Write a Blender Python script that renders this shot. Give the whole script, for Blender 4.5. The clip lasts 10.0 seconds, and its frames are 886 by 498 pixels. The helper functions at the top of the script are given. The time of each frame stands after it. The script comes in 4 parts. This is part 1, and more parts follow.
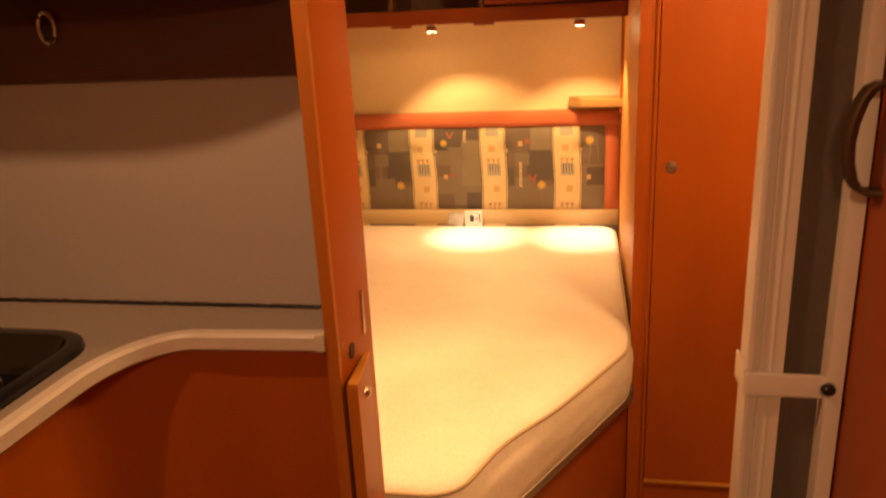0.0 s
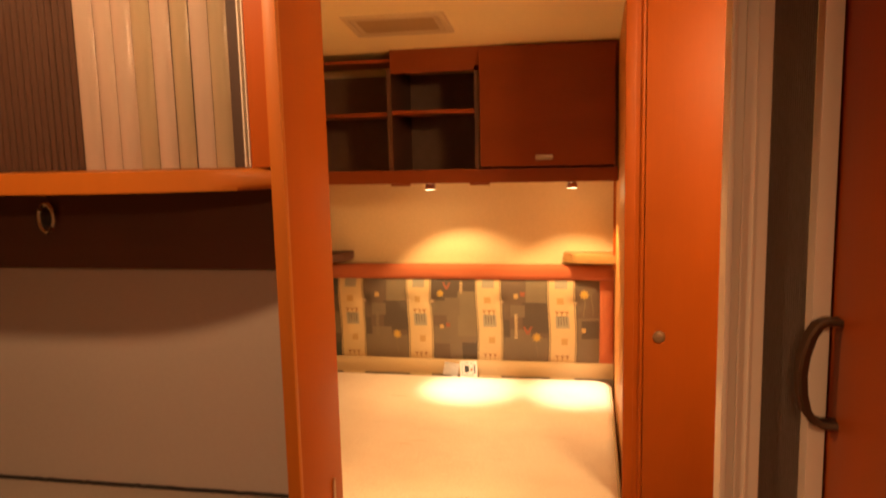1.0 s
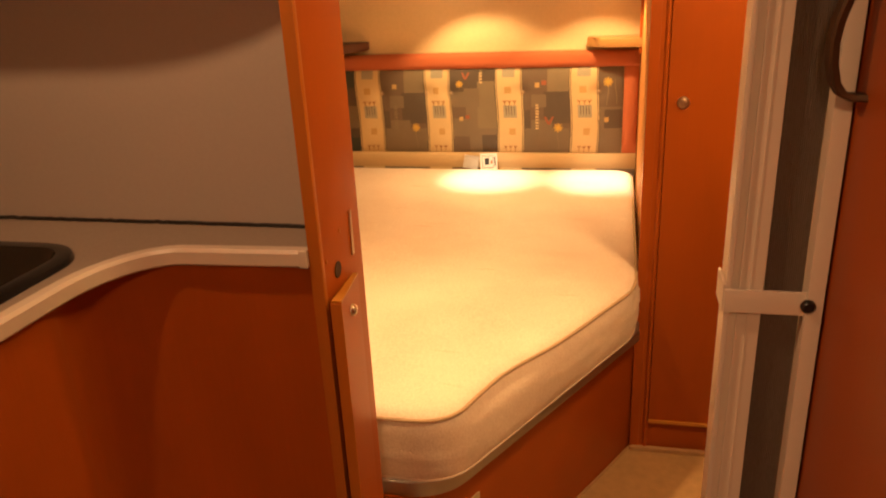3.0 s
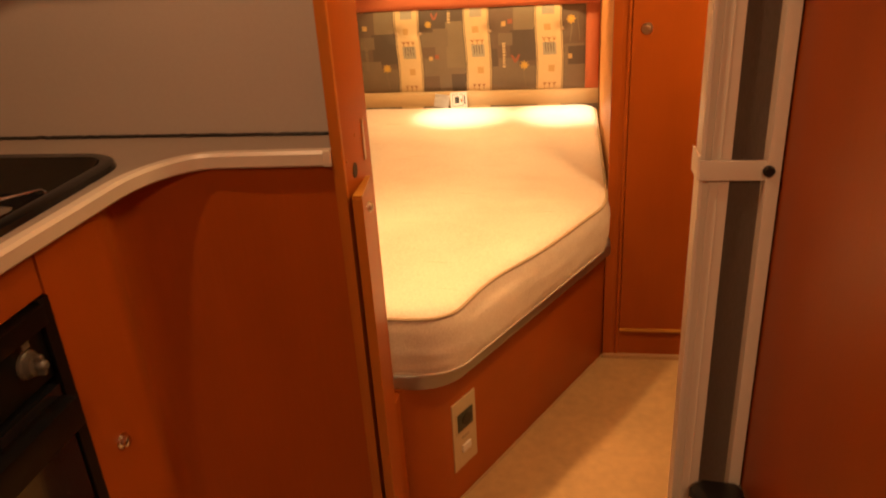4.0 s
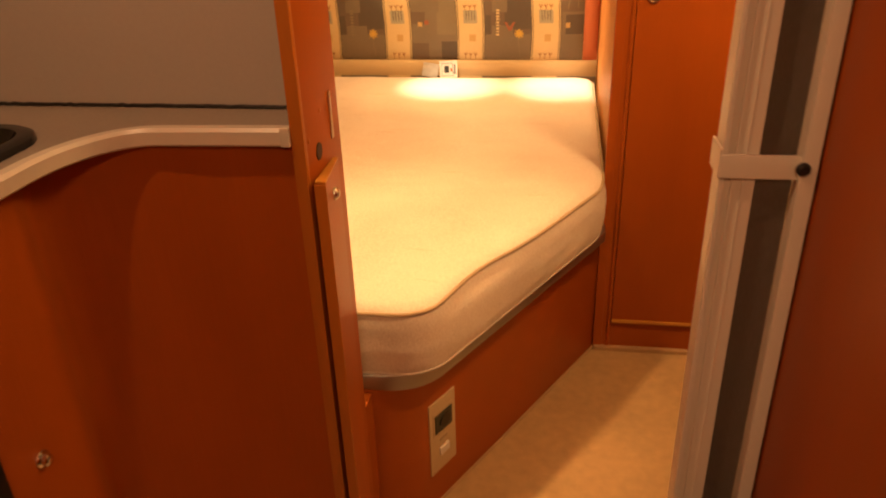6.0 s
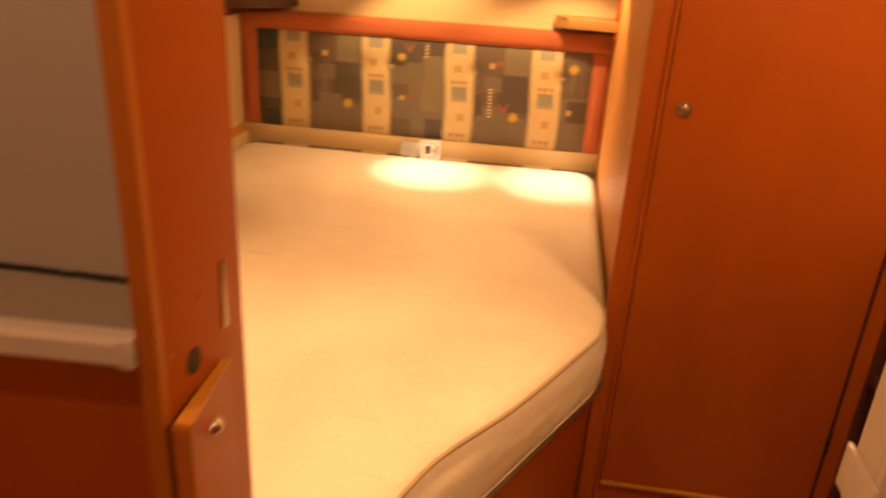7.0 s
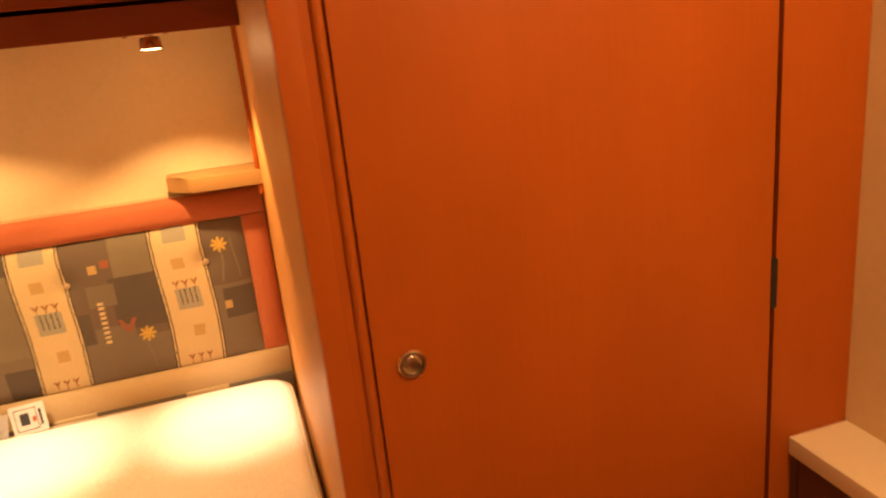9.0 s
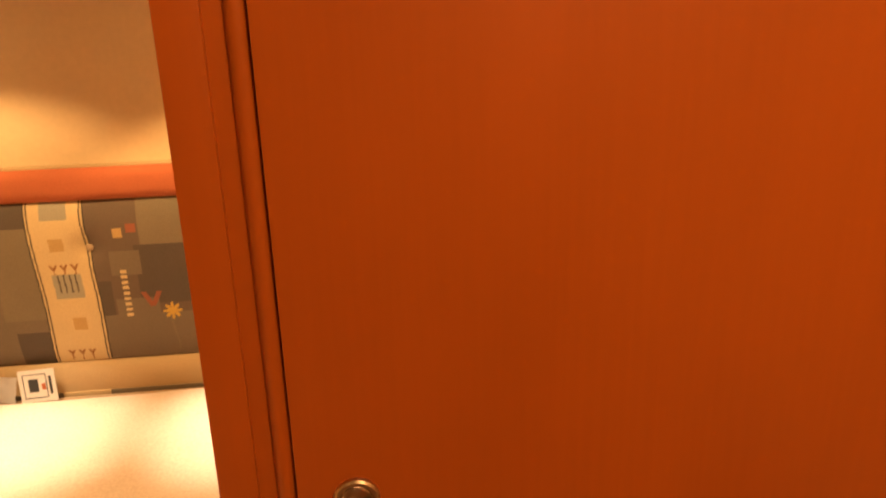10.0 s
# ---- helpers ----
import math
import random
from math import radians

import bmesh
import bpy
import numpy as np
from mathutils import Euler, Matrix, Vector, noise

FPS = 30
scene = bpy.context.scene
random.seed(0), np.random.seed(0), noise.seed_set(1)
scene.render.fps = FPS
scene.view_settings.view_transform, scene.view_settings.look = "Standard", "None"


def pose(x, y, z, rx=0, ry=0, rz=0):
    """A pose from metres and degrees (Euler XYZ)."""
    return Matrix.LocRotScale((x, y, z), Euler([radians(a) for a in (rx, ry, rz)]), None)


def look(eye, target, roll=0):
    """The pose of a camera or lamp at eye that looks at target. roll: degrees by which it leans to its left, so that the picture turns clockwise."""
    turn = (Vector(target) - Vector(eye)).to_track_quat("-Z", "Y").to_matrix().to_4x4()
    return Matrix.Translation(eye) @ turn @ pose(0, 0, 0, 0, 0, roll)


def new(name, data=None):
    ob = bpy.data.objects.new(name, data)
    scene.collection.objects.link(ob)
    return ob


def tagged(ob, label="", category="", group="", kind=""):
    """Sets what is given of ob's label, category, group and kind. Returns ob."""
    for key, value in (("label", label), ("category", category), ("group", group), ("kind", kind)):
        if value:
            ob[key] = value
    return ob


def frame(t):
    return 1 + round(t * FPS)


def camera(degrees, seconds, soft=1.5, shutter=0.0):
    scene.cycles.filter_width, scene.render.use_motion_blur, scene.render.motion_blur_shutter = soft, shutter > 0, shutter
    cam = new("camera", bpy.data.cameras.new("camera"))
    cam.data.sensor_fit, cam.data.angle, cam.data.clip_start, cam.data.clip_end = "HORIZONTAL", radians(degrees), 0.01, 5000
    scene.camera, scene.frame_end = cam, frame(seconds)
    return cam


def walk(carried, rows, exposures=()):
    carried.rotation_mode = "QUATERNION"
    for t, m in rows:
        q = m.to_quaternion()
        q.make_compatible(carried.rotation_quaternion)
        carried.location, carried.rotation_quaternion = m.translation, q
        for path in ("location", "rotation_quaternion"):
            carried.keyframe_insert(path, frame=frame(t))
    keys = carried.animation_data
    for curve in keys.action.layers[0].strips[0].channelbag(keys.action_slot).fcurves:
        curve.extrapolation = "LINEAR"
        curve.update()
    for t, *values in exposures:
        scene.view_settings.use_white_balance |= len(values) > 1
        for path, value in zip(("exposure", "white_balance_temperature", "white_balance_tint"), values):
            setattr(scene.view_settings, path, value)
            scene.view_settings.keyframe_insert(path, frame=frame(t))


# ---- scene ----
cam = camera(61.0, 10.0, soft=2.0, shutter=0.4)
# seconds, eye, target, roll
PATH = [
    (0, (0.613, 0.116, 1.385), (0.253, 1.988, 0.78), -2.8),
    (0.5, (0.662, 0.115, 1.431), (0.28, 2.027, 0.987), -1.3),
    (1, (0.66, 0.124, 1.479), (0.279, 2.068, 1.2), -1.4),
    (1.5, (0.661, 0.107, 1.507), (0.284, 2.064, 1.343), 0.0),
    (2, (0.67, 0.113, 1.453), (0.281, 2.05, 1.145), -1.1),
    (2.5, (0.671, 0.125, 1.386), (0.271, 2.012, 0.856), -1.9),
    (3, (0.671, 0.118, 1.333), (0.238, 1.936, 0.62), -2.8),
    (3.2, (0.674, 0.098, 1.326), (0.261, 1.916, 0.601), -2.9),
    (4.3, (0.611, -0.106, 1.293), (0.307, 1.679, 0.445), -3.8),
    (4.5, (0.613, -0.131, 1.299), (0.305, 1.649, 0.442), -4.0),
    (5, (0.614, -0.151, 1.299), (0.285, 1.615, 0.418), -3.9),
    (5.5, (0.615, -0.078, 1.284), (0.335, 1.689, 0.39), -2.4),
    (5.7, (0.617, -0.004, 1.268), (0.348, 1.764, 0.374), -2.5),
    (6.8, (0.593, 0.415, 1.279), (0.233, 2.186, 0.422), 1.4),
    (7, (0.574, 0.521, 1.288), (0.339, 2.345, 0.502), 3.4),
    (7.5, (0.558, 0.728, 1.281), (0.628, 2.572, 0.509), 0.9),
    (8, (0.599, 0.97, 1.297), (0.89, 2.836, 0.639), 0.8),
    (8.5, (0.631, 1.14, 1.292), (1.025, 2.984, 0.625), -4.4),
    (9, (0.688, 1.324, 1.322), (1.199, 3.164, 0.729), -6.0),
    (9.5, (0.8, 1.493, 1.309), (1.153, 3.371, 0.718), -4.2),
    (10, (0.847, 1.593, 1.294), (1.042, 3.475, 0.646), -1.5),
]
walk(cam, [(t, look(eye, target, roll)) for t, eye, target, roll in PATH], [(0.0, 0.0), (5.7, 0.0), (7.0, -0.2), (8.5, -0.18), (9.2, -0.26), (10.0, -0.52)])

# ---------------------------------------------------------------- light
# grey fill added for views from outside; the van itself is closed
world = bpy.data.worlds.new("outside_fill")
world.use_nodes = True
world.node_tree.nodes["Background"].inputs["Color"].default_value = (0.42, 0.45, 0.50, 1)
world.node_tree.nodes["Background"].inputs["Strength"].default_value = 0.35
scene.world = world
WARM = (1.0, 0.60, 0.25)
PINK = (1.0, 0.55, 0.26)


def lamp(name, kind, power, place, target, color=WARM, **more):
    data = bpy.data.lights.new(name, kind)
    data.energy, data.color = power, color
    if kind == "SPOT":
        data.spot_size, data.spot_blend = radians(more["cone"]), more["blend"]
    if kind == "AREA":
        data.shape, data.size = "DISK", more["size"]
    if kind != "AREA":
        data.shadow_soft_size = more.get("soft", 0.02)
    ob = new(name, data)
    ob.matrix_world = look(place, target)
    return ob


# halogen spots under the wall cupboard, the kitchen and living ceiling lamps, the ceiling spot over the bed, a fill in
# the dressing corner
for sx, tx, ty in ((0.10, 0.225, 2.85), (0.603, 0.620, 2.815)):
    lamp("spot_light", "SPOT", 19.0, (sx, 2.77, 1.310), (tx, ty, 0.57), cone=107, blend=0.40, soft=0.012)
    lamp("spot_spill", "POINT", 0.6, (sx, 2.77, 1.305), (sx, 2.77, 0.0), soft=0.012)
    lamp("spot_core", "SPOT", 62.0, (sx, 2.77, 1.309), (tx, 2.805, 0.57), color=(1.0, 0.78, 0.54), cone=35, blend=1.0, soft=0.010)
lamp("kitchen_lamp", "SPOT", 17.0, (0.08, 0.655, 1.870), (-0.02, 0.86, 1.0), color=PINK, cone=150, blend=0.55, soft=0.016)
lamp("living_lamp", "AREA", 13.8, (0.74, -0.60, 1.87), (0.74, -0.60, 0.0), color=PINK, size=0.28)
lamp("bed_lamp", "SPOT", 108.0, (0.145, 1.560, 1.876), (0.17, 1.50, 0.57), color=(1.0, 0.555, 0.22), cone=76, blend=1.0, soft=0.04)
# unseen fill added in the dressing corner for wardrobe, floor and mattress side
lamp("corner_fill", "AREA", 14.0, (1.20, 1.20, 1.82), (0.96, 1.9, 0.82), size=0.23)

# ---------------------------------------------------------------- materials


def material(name, color, rough=0.5, metal=0.0, dark=None, scale=40.0, stretch=(1, 1, 1), bump=0.0, amount=0.5, coat=0.0, blotch=2.0, vary=0.0, rumple=0.0, gloss=0.5):
    """Two scales of variation: fine grain and broad blotches, on object coordinates."""
    m = bpy.data.materials.new(name)
    m.use_nodes = True
    nt = m.node_tree
    b = nt.nodes["Principled BSDF"]
    b.inputs["Roughness"].default_value, b.inputs["Metallic"].default_value = rough, metal
    b.inputs["Specular IOR Level"].default_value = gloss
    b.inputs["Coat Weight"].default_value = coat
    b.inputs["Coat Roughness"].default_value = 0.18
    tc = nt.nodes.new("ShaderNodeTexCoord")
    mp = nt.nodes.new("ShaderNodeMapping")
    mp.inputs["Scale"].default_value = stretch
    nt.links.new(tc.outputs["Object"], mp.inputs["Vector"])
    fine = nt.nodes.new("ShaderNodeTexNoise")
    fine.inputs["Scale"].default_value, fine.inputs["Detail"].default_value = scale, 5.0
    nt.links.new(mp.outputs["Vector"], fine.inputs["Vector"])
    broad = nt.nodes.new("ShaderNodeTexNoise")
    broad.inputs["Scale"].default_value, broad.inputs["Detail"].default_value = blotch, 3.0
    if max(stretch) > 1.01:
        calm = nt.nodes.new("ShaderNodeMapping")
        calm.inputs["Scale"].default_value = [1.6 * v ** 0.35 for v in stretch]
        nt.links.new(tc.outputs["Object"], calm.inputs["Vector"])
        nt.links.new(calm.outputs["Vector"], broad.inputs["Vector"])
    else:
        nt.links.new(mp.outputs["Vector"], broad.inputs["Vector"])
    mean = nt.nodes.new("ShaderNodeMath")
    mean.operation = "MULTIPLY_ADD"
    mean.inputs[1].default_value = 0.28 if max(stretch) > 1.01 else 0.5
    half = nt.nodes.new("ShaderNodeMath")
    half.operation = "MULTIPLY"
    half.inputs[1].default_value = 0.72 if max(stretch) > 1.01 else 0.5
    nt.links.new(broad.outputs["Fac"], half.inputs[0])
    nt.links.new(fine.outputs["Fac"], mean.inputs[0])
    nt.links.new(half.outputs[0], mean.inputs[2])
    ramp = nt.nodes.new("ShaderNodeValToRGB")
    ramp.color_ramp.elements[0].position, ramp.color_ramp.elements[1].position = 0.5 - 0.22, 0.5 + 0.22
    d = dark or tuple(c * (1 - amount) for c in color)
    ramp.color_ramp.elements[0].color, ramp.color_ramp.elements[1].color = (*d, 1), (*color, 1)
    nt.links.new(mean.outputs[0], ramp.inputs["Fac"])
    nt.links.new(ramp.outputs["Color"], b.inputs["Base Color"])
    if bump:
        bp = nt.nodes.new("ShaderNodeBump")
        bp.inputs["Strength"].default_value, bp.inputs["Distance"].default_value = bump, 0.004
        nt.links.new(fine.outputs["Fac"], bp.inputs["Height"])
        nt.links.new(bp.outputs["Normal"], b.inputs["Normal"])
    if rumple:
        soft = nt.nodes.new("ShaderNodeTexNoise")
        soft.inputs["Scale"].default_value, soft.inputs["Detail"].default_value = 6.0, 2.5
        squash = nt.nodes.new("ShaderNodeMapping")
        squash.inputs["Scale"].default_value = (0.8, 1.3, 1.6)
        nt.links.new(tc.outputs["Object"], squash.inputs["Vector"])
        nt.links.new(squash.outputs["Vector"], soft.inputs["Vector"])
        b2 = nt.nodes.new("ShaderNodeBump")
        b2.inputs["Strength"].default_value, b2.inputs["Distance"].default_value = rumple, 0.012
        nt.links.new(soft.outputs["Fac"], b2.inputs["Height"])
        if bump:
            nt.links.new(bp.outputs["Normal"], b2.inputs["Normal"])
        nt.links.new(b2.outputs["Normal"], b.inputs["Normal"])
    if vary:
        rr = nt.nodes.new("ShaderNodeMapRange")
        rr.inputs["To Min"].default_value, rr.inputs["To Max"].default_value = rough - vary, rough + vary
        nt.links.new(mean.outputs[0], rr.inputs["Value"])
        nt.links.new(rr.outputs["Result"], b.inputs["Roughness"])
    return m


CHERRY = material("cherry_veneer", (0.375, 0.081, 0.0070), 0.42, scale=34, stretch=(6, 6, 0.25), amount=0.17, bump=0.03, coat=0.0, blotch=3.0, vary=0.08, gloss=0.22)
CHERRY_H = material("cherry_veneer_crosswise", (0.365, 0.079, 0.0070), 0.42, scale=34, stretch=(0.25, 6, 6), amount=0.17, bump=0.03, coat=0.0, blotch=3.0, vary=0.08, gloss=0.22)
# cherry veneer with the dimmer light above the spots put into its colour
CHERRY_SHADED = material("shaded_cherry_veneer", (0.235, 0.046, 0.0055), 0.42, scale=34, stretch=(0.25, 6, 6), amount=0.17, bump=0.03, blotch=3.0, vary=0.08, gloss=0.3)
# paler cherry: lamplight on post, flap and shelf edges put into the colour
CHERRY_LIT = material("lit_cherry_veneer", (0.48, 0.145, 0.013), 0.42, scale=12, stretch=(5, 5, 0.6), amount=0.22, bump=0.03, coat=0.12)
CHERRY_LIGHT = material("cherry_edge", (0.60, 0.26, 0.035), 0.42, scale=12, stretch=(5, 5, 0.6), amount=0.22, bump=0.03, coat=0.12)
BROWN = material("dark_brown_panel", (0.10, 0.038, 0.02), 0.5, scale=14, stretch=(0.5, 6, 6), amount=0.35, bump=0.04)
LAMINATE = material("cream_laminate", (0.40, 0.355, 0.315), 0.5, scale=160, amount=0.07, bump=0.02, blotch=1.5)
WORKTOP = material("speckled_worktop", (0.33, 0.27, 0.22), 0.38, scale=260, amount=0.3, bump=0.02, blotch=3)
EDGE = material("worktop_edge_band", (0.62, 0.54, 0.45), 0.35, scale=60, amount=0.08)
WALLPAPER = material("textured_wallboard", (0.74, 0.565, 0.32), 0.65, scale=90, amount=0.11, bump=0.06, blotch=1.6)
CEILING = material("ceiling_board", (0.84, 0.66, 0.36), 0.7, scale=70, amount=0.08, bump=0.05)
TICKING = material("mattress_ticking", (0.81, 0.71, 0.59), 0.9, dark=(0.60, 0.465, 0.36), scale=220, amount=0.12, bump=0.22, blotch=3.4, rumple=0.8)


def paint_crease_shade(m):
    """Sparse thin lines across the top of the ticking: shade of creases put into colour."""
    nt = m.node_tree
    b = nt.nodes["Principled BSDF"]
    tc = nt.nodes.new("ShaderNodeTexCoord")
    mp = nt.nodes.new("ShaderNodeMapping")
    mp.inputs["Scale"].default_value = (5.0, 75.0, 5.0)
    mp.inputs["Rotation"].default_value = (0, 0, radians(3))
    no = nt.nodes.new("ShaderNodeTexNoise")
    no.inputs["Scale"].default_value, no.inputs["Detail"].default_value = 1.0, 1.0
    rp = nt.nodes.new("ShaderNodeMapRange")
    rp.inputs["From Min"].default_value, rp.inputs["From Max"].default_value = 0.735, 0.80
    mix = nt.nodes.new("ShaderNodeMix")
    mix.data_type = "RGBA"
    mix.inputs["B"].default_value = (0.56, 0.43, 0.29, 1)
    old = b.inputs["Base Color"].links[0].from_socket
    nt.links.new(tc.outputs["Object"], mp.inputs["Vector"])
    nt.links.new(mp.outputs["Vector"], no.inputs["Vector"])
    nt.links.new(no.outputs["Fac"], rp.inputs["Value"])
    geo = nt.nodes.new("ShaderNodeNewGeometry")
    sep = nt.nodes.new("ShaderNodeSeparateXYZ")
    lid = nt.nodes.new("ShaderNodeMapRange")
    lid.inputs["From Min"].default_value, lid.inputs["From Max"].default_value = 0.75, 0.95
    both = nt.nodes.new("ShaderNodeMath")
    both.operation = "MULTIPLY"
    nt.links.new(geo.outputs["Normal"], sep.inputs["Vector"])
    nt.links.new(sep.outputs["Z"], lid.inputs["Value"])
    nt.links.new(rp.outputs["Result"], both.inputs[0])
    nt.links.new(lid.outputs["Result"], both.inputs[1])
    nt.links.new(both.outputs[0], mix.inputs["Factor"])
    nt.links.new(old, mix.inputs["A"])
    nt.links.new(mix.outputs["Result"], b.inputs["Base Color"])


paint_crease_shade(TICKING)
PIPING = material("mattress_piping", (0.45, 0.32, 0.19), 0.85, scale=300, amount=0.2, bump=0.2)
VINYL = material("beige_vinyl_floor", (0.50, 0.31, 0.14), 0.42, scale=38, amount=0.34, bump=0.05, blotch=5, coat=0.1)
ORANGE_CLOTH = material("terracotta_cloth", (0.50, 0.135, 0.05), 0.95, scale=420, amount=0.28, bump=0.3)
BEIGE_CLOTH = material("beige_cloth", (0.52, 0.37, 0.19), 0.95, scale=420, amount=0.22, bump=0.3)
ALU = material("brushed_aluminium", (0.46, 0.46, 0.47), 0.42, 1.0, scale=60, stretch=(0.3, 0.3, 8), amount=0.12)
CHROME = material("chrome", (0.80, 0.79, 0.77), 0.14, 1.0, scale=20, amount=0.05)
BRASS = material("satin_nickel", (0.62, 0.52, 0.40), 0.28, 1.0, scale=30, amount=0.1)
WHITE_PLASTIC = material("ivory_plastic", (0.74, 0.66, 0.56), 0.4, scale=50, amount=0.06)
PLEAT = material("grey_pleated_mesh", (0.33, 0.28, 0.245), 0.85, scale=500, stretch=(1, 1, 0.2), amount=0.3, bump=0.2)
BLACK_PLASTIC = material("black_plastic", (0.016, 0.014, 0.014), 0.38, scale=120, amount=0.3, bump=0.03, gloss=0.4)
ENAMEL = material("black_enamel", (0.008, 0.008, 0.009), 0.16, scale=30, amount=0.2, gloss=0.5)
OVEN_GLASS = material("smoked_oven_glass", (0.016, 0.017, 0.021), 0.13, scale=6, amount=0.5, blotch=9, vary=0.07, gloss=0.6)
OVEN_BLACK = material("satin_black_enamel", (0.006, 0.006, 0.0065), 0.34, scale=60, amount=0.3, bump=0.02, gloss=0.22)
STEEL = material("bright_steel", (0.66, 0.64, 0.62), 0.2, 1.0, scale=40, amount=0.1)
PALE_WOOD = material("pale_beech", (0.44, 0.235, 0.075), 0.4, scale=22, stretch=(0.4, 5, 5), amount=0.25, bump=0.03)
SIDE_BOARD = material("pale_cherry_board", (0.62, 0.285, 0.085), 0.48, scale=14, stretch=(6, 6, 0.5), amount=0.15, bump=0.03, gloss=0.25)
SHELF_TOP = material("cream_counter", (0.74, 0.61, 0.43), 0.45, scale=120, amount=0.08)
BRONZE = material("dark_bronze", (0.12, 0.075, 0.045), 0.5, 0.7, scale=40, amount=0.2)
# far end of the tambour, its missing light put into a darker taupe
RIB_SHADED = material("shaded_taupe_rib", (0.15, 0.088, 0.062), 0.30, scale=30, stretch=(4, 4, 0.3), amount=0.3, coat=0.15)
TAMBOUR = material("glossy_taupe_slat", (0.68, 0.53, 0.41), 0.16, scale=30, stretch=(4, 4, 0.3), amount=0.22, coat=0.6)
# second slat tone: uneven reflections along the tambour put into colour
TAMBOUR_REFLECTION = material("olive_reflection_slat", (0.56, 0.45, 0.29), 0.15, scale=30, stretch=(4, 4, 0.3), amount=0.22, coat=0.6)
IVORY = material("aged_ivory_plastic", (0.55, 0.40, 0.22), 0.45, scale=60, amount=0.1)
BLIND = material("tan_blind", (0.40, 0.26, 0.12), 0.7, scale=90, stretch=(0.4, 6, 1), amount=0.25)
LINING = material("brown_cupboard_lining", (0.17, 0.09, 0.06), 0.6, scale=30, amount=0.3)
GREY_PLASTIC = material("grey_plastic", (0.11, 0.10, 0.085), 0.32, scale=60, amount=0.15)
# near-black colour that stands in for shade inside gaps and the post hole
GAP_SHADE = material("painted_gap_shade", (0.05, 0.025, 0.015), 0.7, scale=30, amount=0.3)
NICHE_SHADE = material("niche_shade_taupe", (0.26, 0.19, 0.14), 0.6, scale=60, amount=0.15)
TRIM = material("light_floor_trim", (0.46, 0.27, 0.13), 0.4, scale=60, amount=0.2)
CARD = material("printed_card", (0.66, 0.62, 0.56), 0.5, scale=80, amount=0.05)
INK = material("black_ink", (0.03, 0.03, 0.03), 0.5, scale=80, amount=0.1)
SOCKET_DARK = material("dark_green_socket", (0.02, 0.03, 0.022), 0.3, scale=60, amount=0.2)
GLOW = bpy.data.materials.new("lamp_glow")
GLOW.use_nodes = True
GLOW.node_tree.nodes["Principled BSDF"].inputs["Emission Color"].default_value = (1.0, 0.75, 0.40, 1)
GLOW.node_tree.nodes["Principled BSDF"].inputs["Emission Strength"].default_value = 14.0

STRIP_GLOW = GLOW.copy()
STRIP_GLOW.name = "strip_glow"
STRIP_GLOW.node_tree.nodes["Principled BSDF"].inputs["Emission Color"].default_value = (1.0, 0.62, 0.16, 1)
STRIP_GLOW.node_tree.nodes["Principled BSDF"].inputs["Emission Strength"].default_value = 1.6

# ---------------------------------------------------------------- mesh helpers


def box(bm, x0, x1, y0, y1, z0, z1, bevel=0.0):
    vs = [bm.verts.new((x, y, z)) for x in (x0, x1) for y in (y0, y1) for z in (z0, z1)]
    fs = [bm.faces.new([vs[i] for i in q]) for q in ((0, 1, 3, 2), (4, 6, 7, 5), (0, 4, 5, 1), (2, 3, 7, 6), (0, 2, 6, 4), (1, 5, 7, 3))]
    if bevel:
        bmesh.ops.bevel(bm, geom=list({e for f in fs for e in f.edges}), offset=bevel, segments=2, profile=0.7, affect="EDGES")
    return bm


def boxed(*a, bevel=0.0):
    return box(bmesh.new(), *a, bevel=bevel)


def prism(outline, z0, z1, bevel=0.0, segments=2):
    """An upright body over a plan outline, counter-clockwise."""
    bm = bmesh.new()
    lo = [bm.verts.new((x, y, z0)) for x, y in outline]
    hi = [bm.verts.new((x, y, z1)) for x, y in outline]
    bottom, top = bm.faces.new(lo[::-1]), bm.faces.new(hi)
    n = len(outline)
    for i in range(n):
        bm.faces.new((lo[i], lo[(i + 1) % n], hi[(i + 1) % n], hi[i]))
    if bevel:
        bmesh.ops.bevel(bm, geom=list(set(top.edges) | set(bottom.edges)), offset=bevel, segments=segments, profile=0.5, affect="EDGES")
    return bm


def lathe(profile, m, sides=24):
    """A turned body from (radius, height) pairs about local z, put at m."""
    bm = bmesh.new()
    rings = [[bm.verts.new((r * math.cos(2 * math.pi * k / sides), r * math.sin(2 * math.pi * k / sides), h)) for k in range(sides)] for r, h in profile]
    for a, b in zip(rings, rings[1:]):
        for k in range(sides):
            bm.faces.new((a[k], a[(k + 1) % sides], b[(k + 1) % sides], b[k]))
    bm.faces.new(rings[0][::-1])
    bm.faces.new(rings[-1])
    bmesh.ops.transform(bm, matrix=m, verts=bm.verts)
    return bm


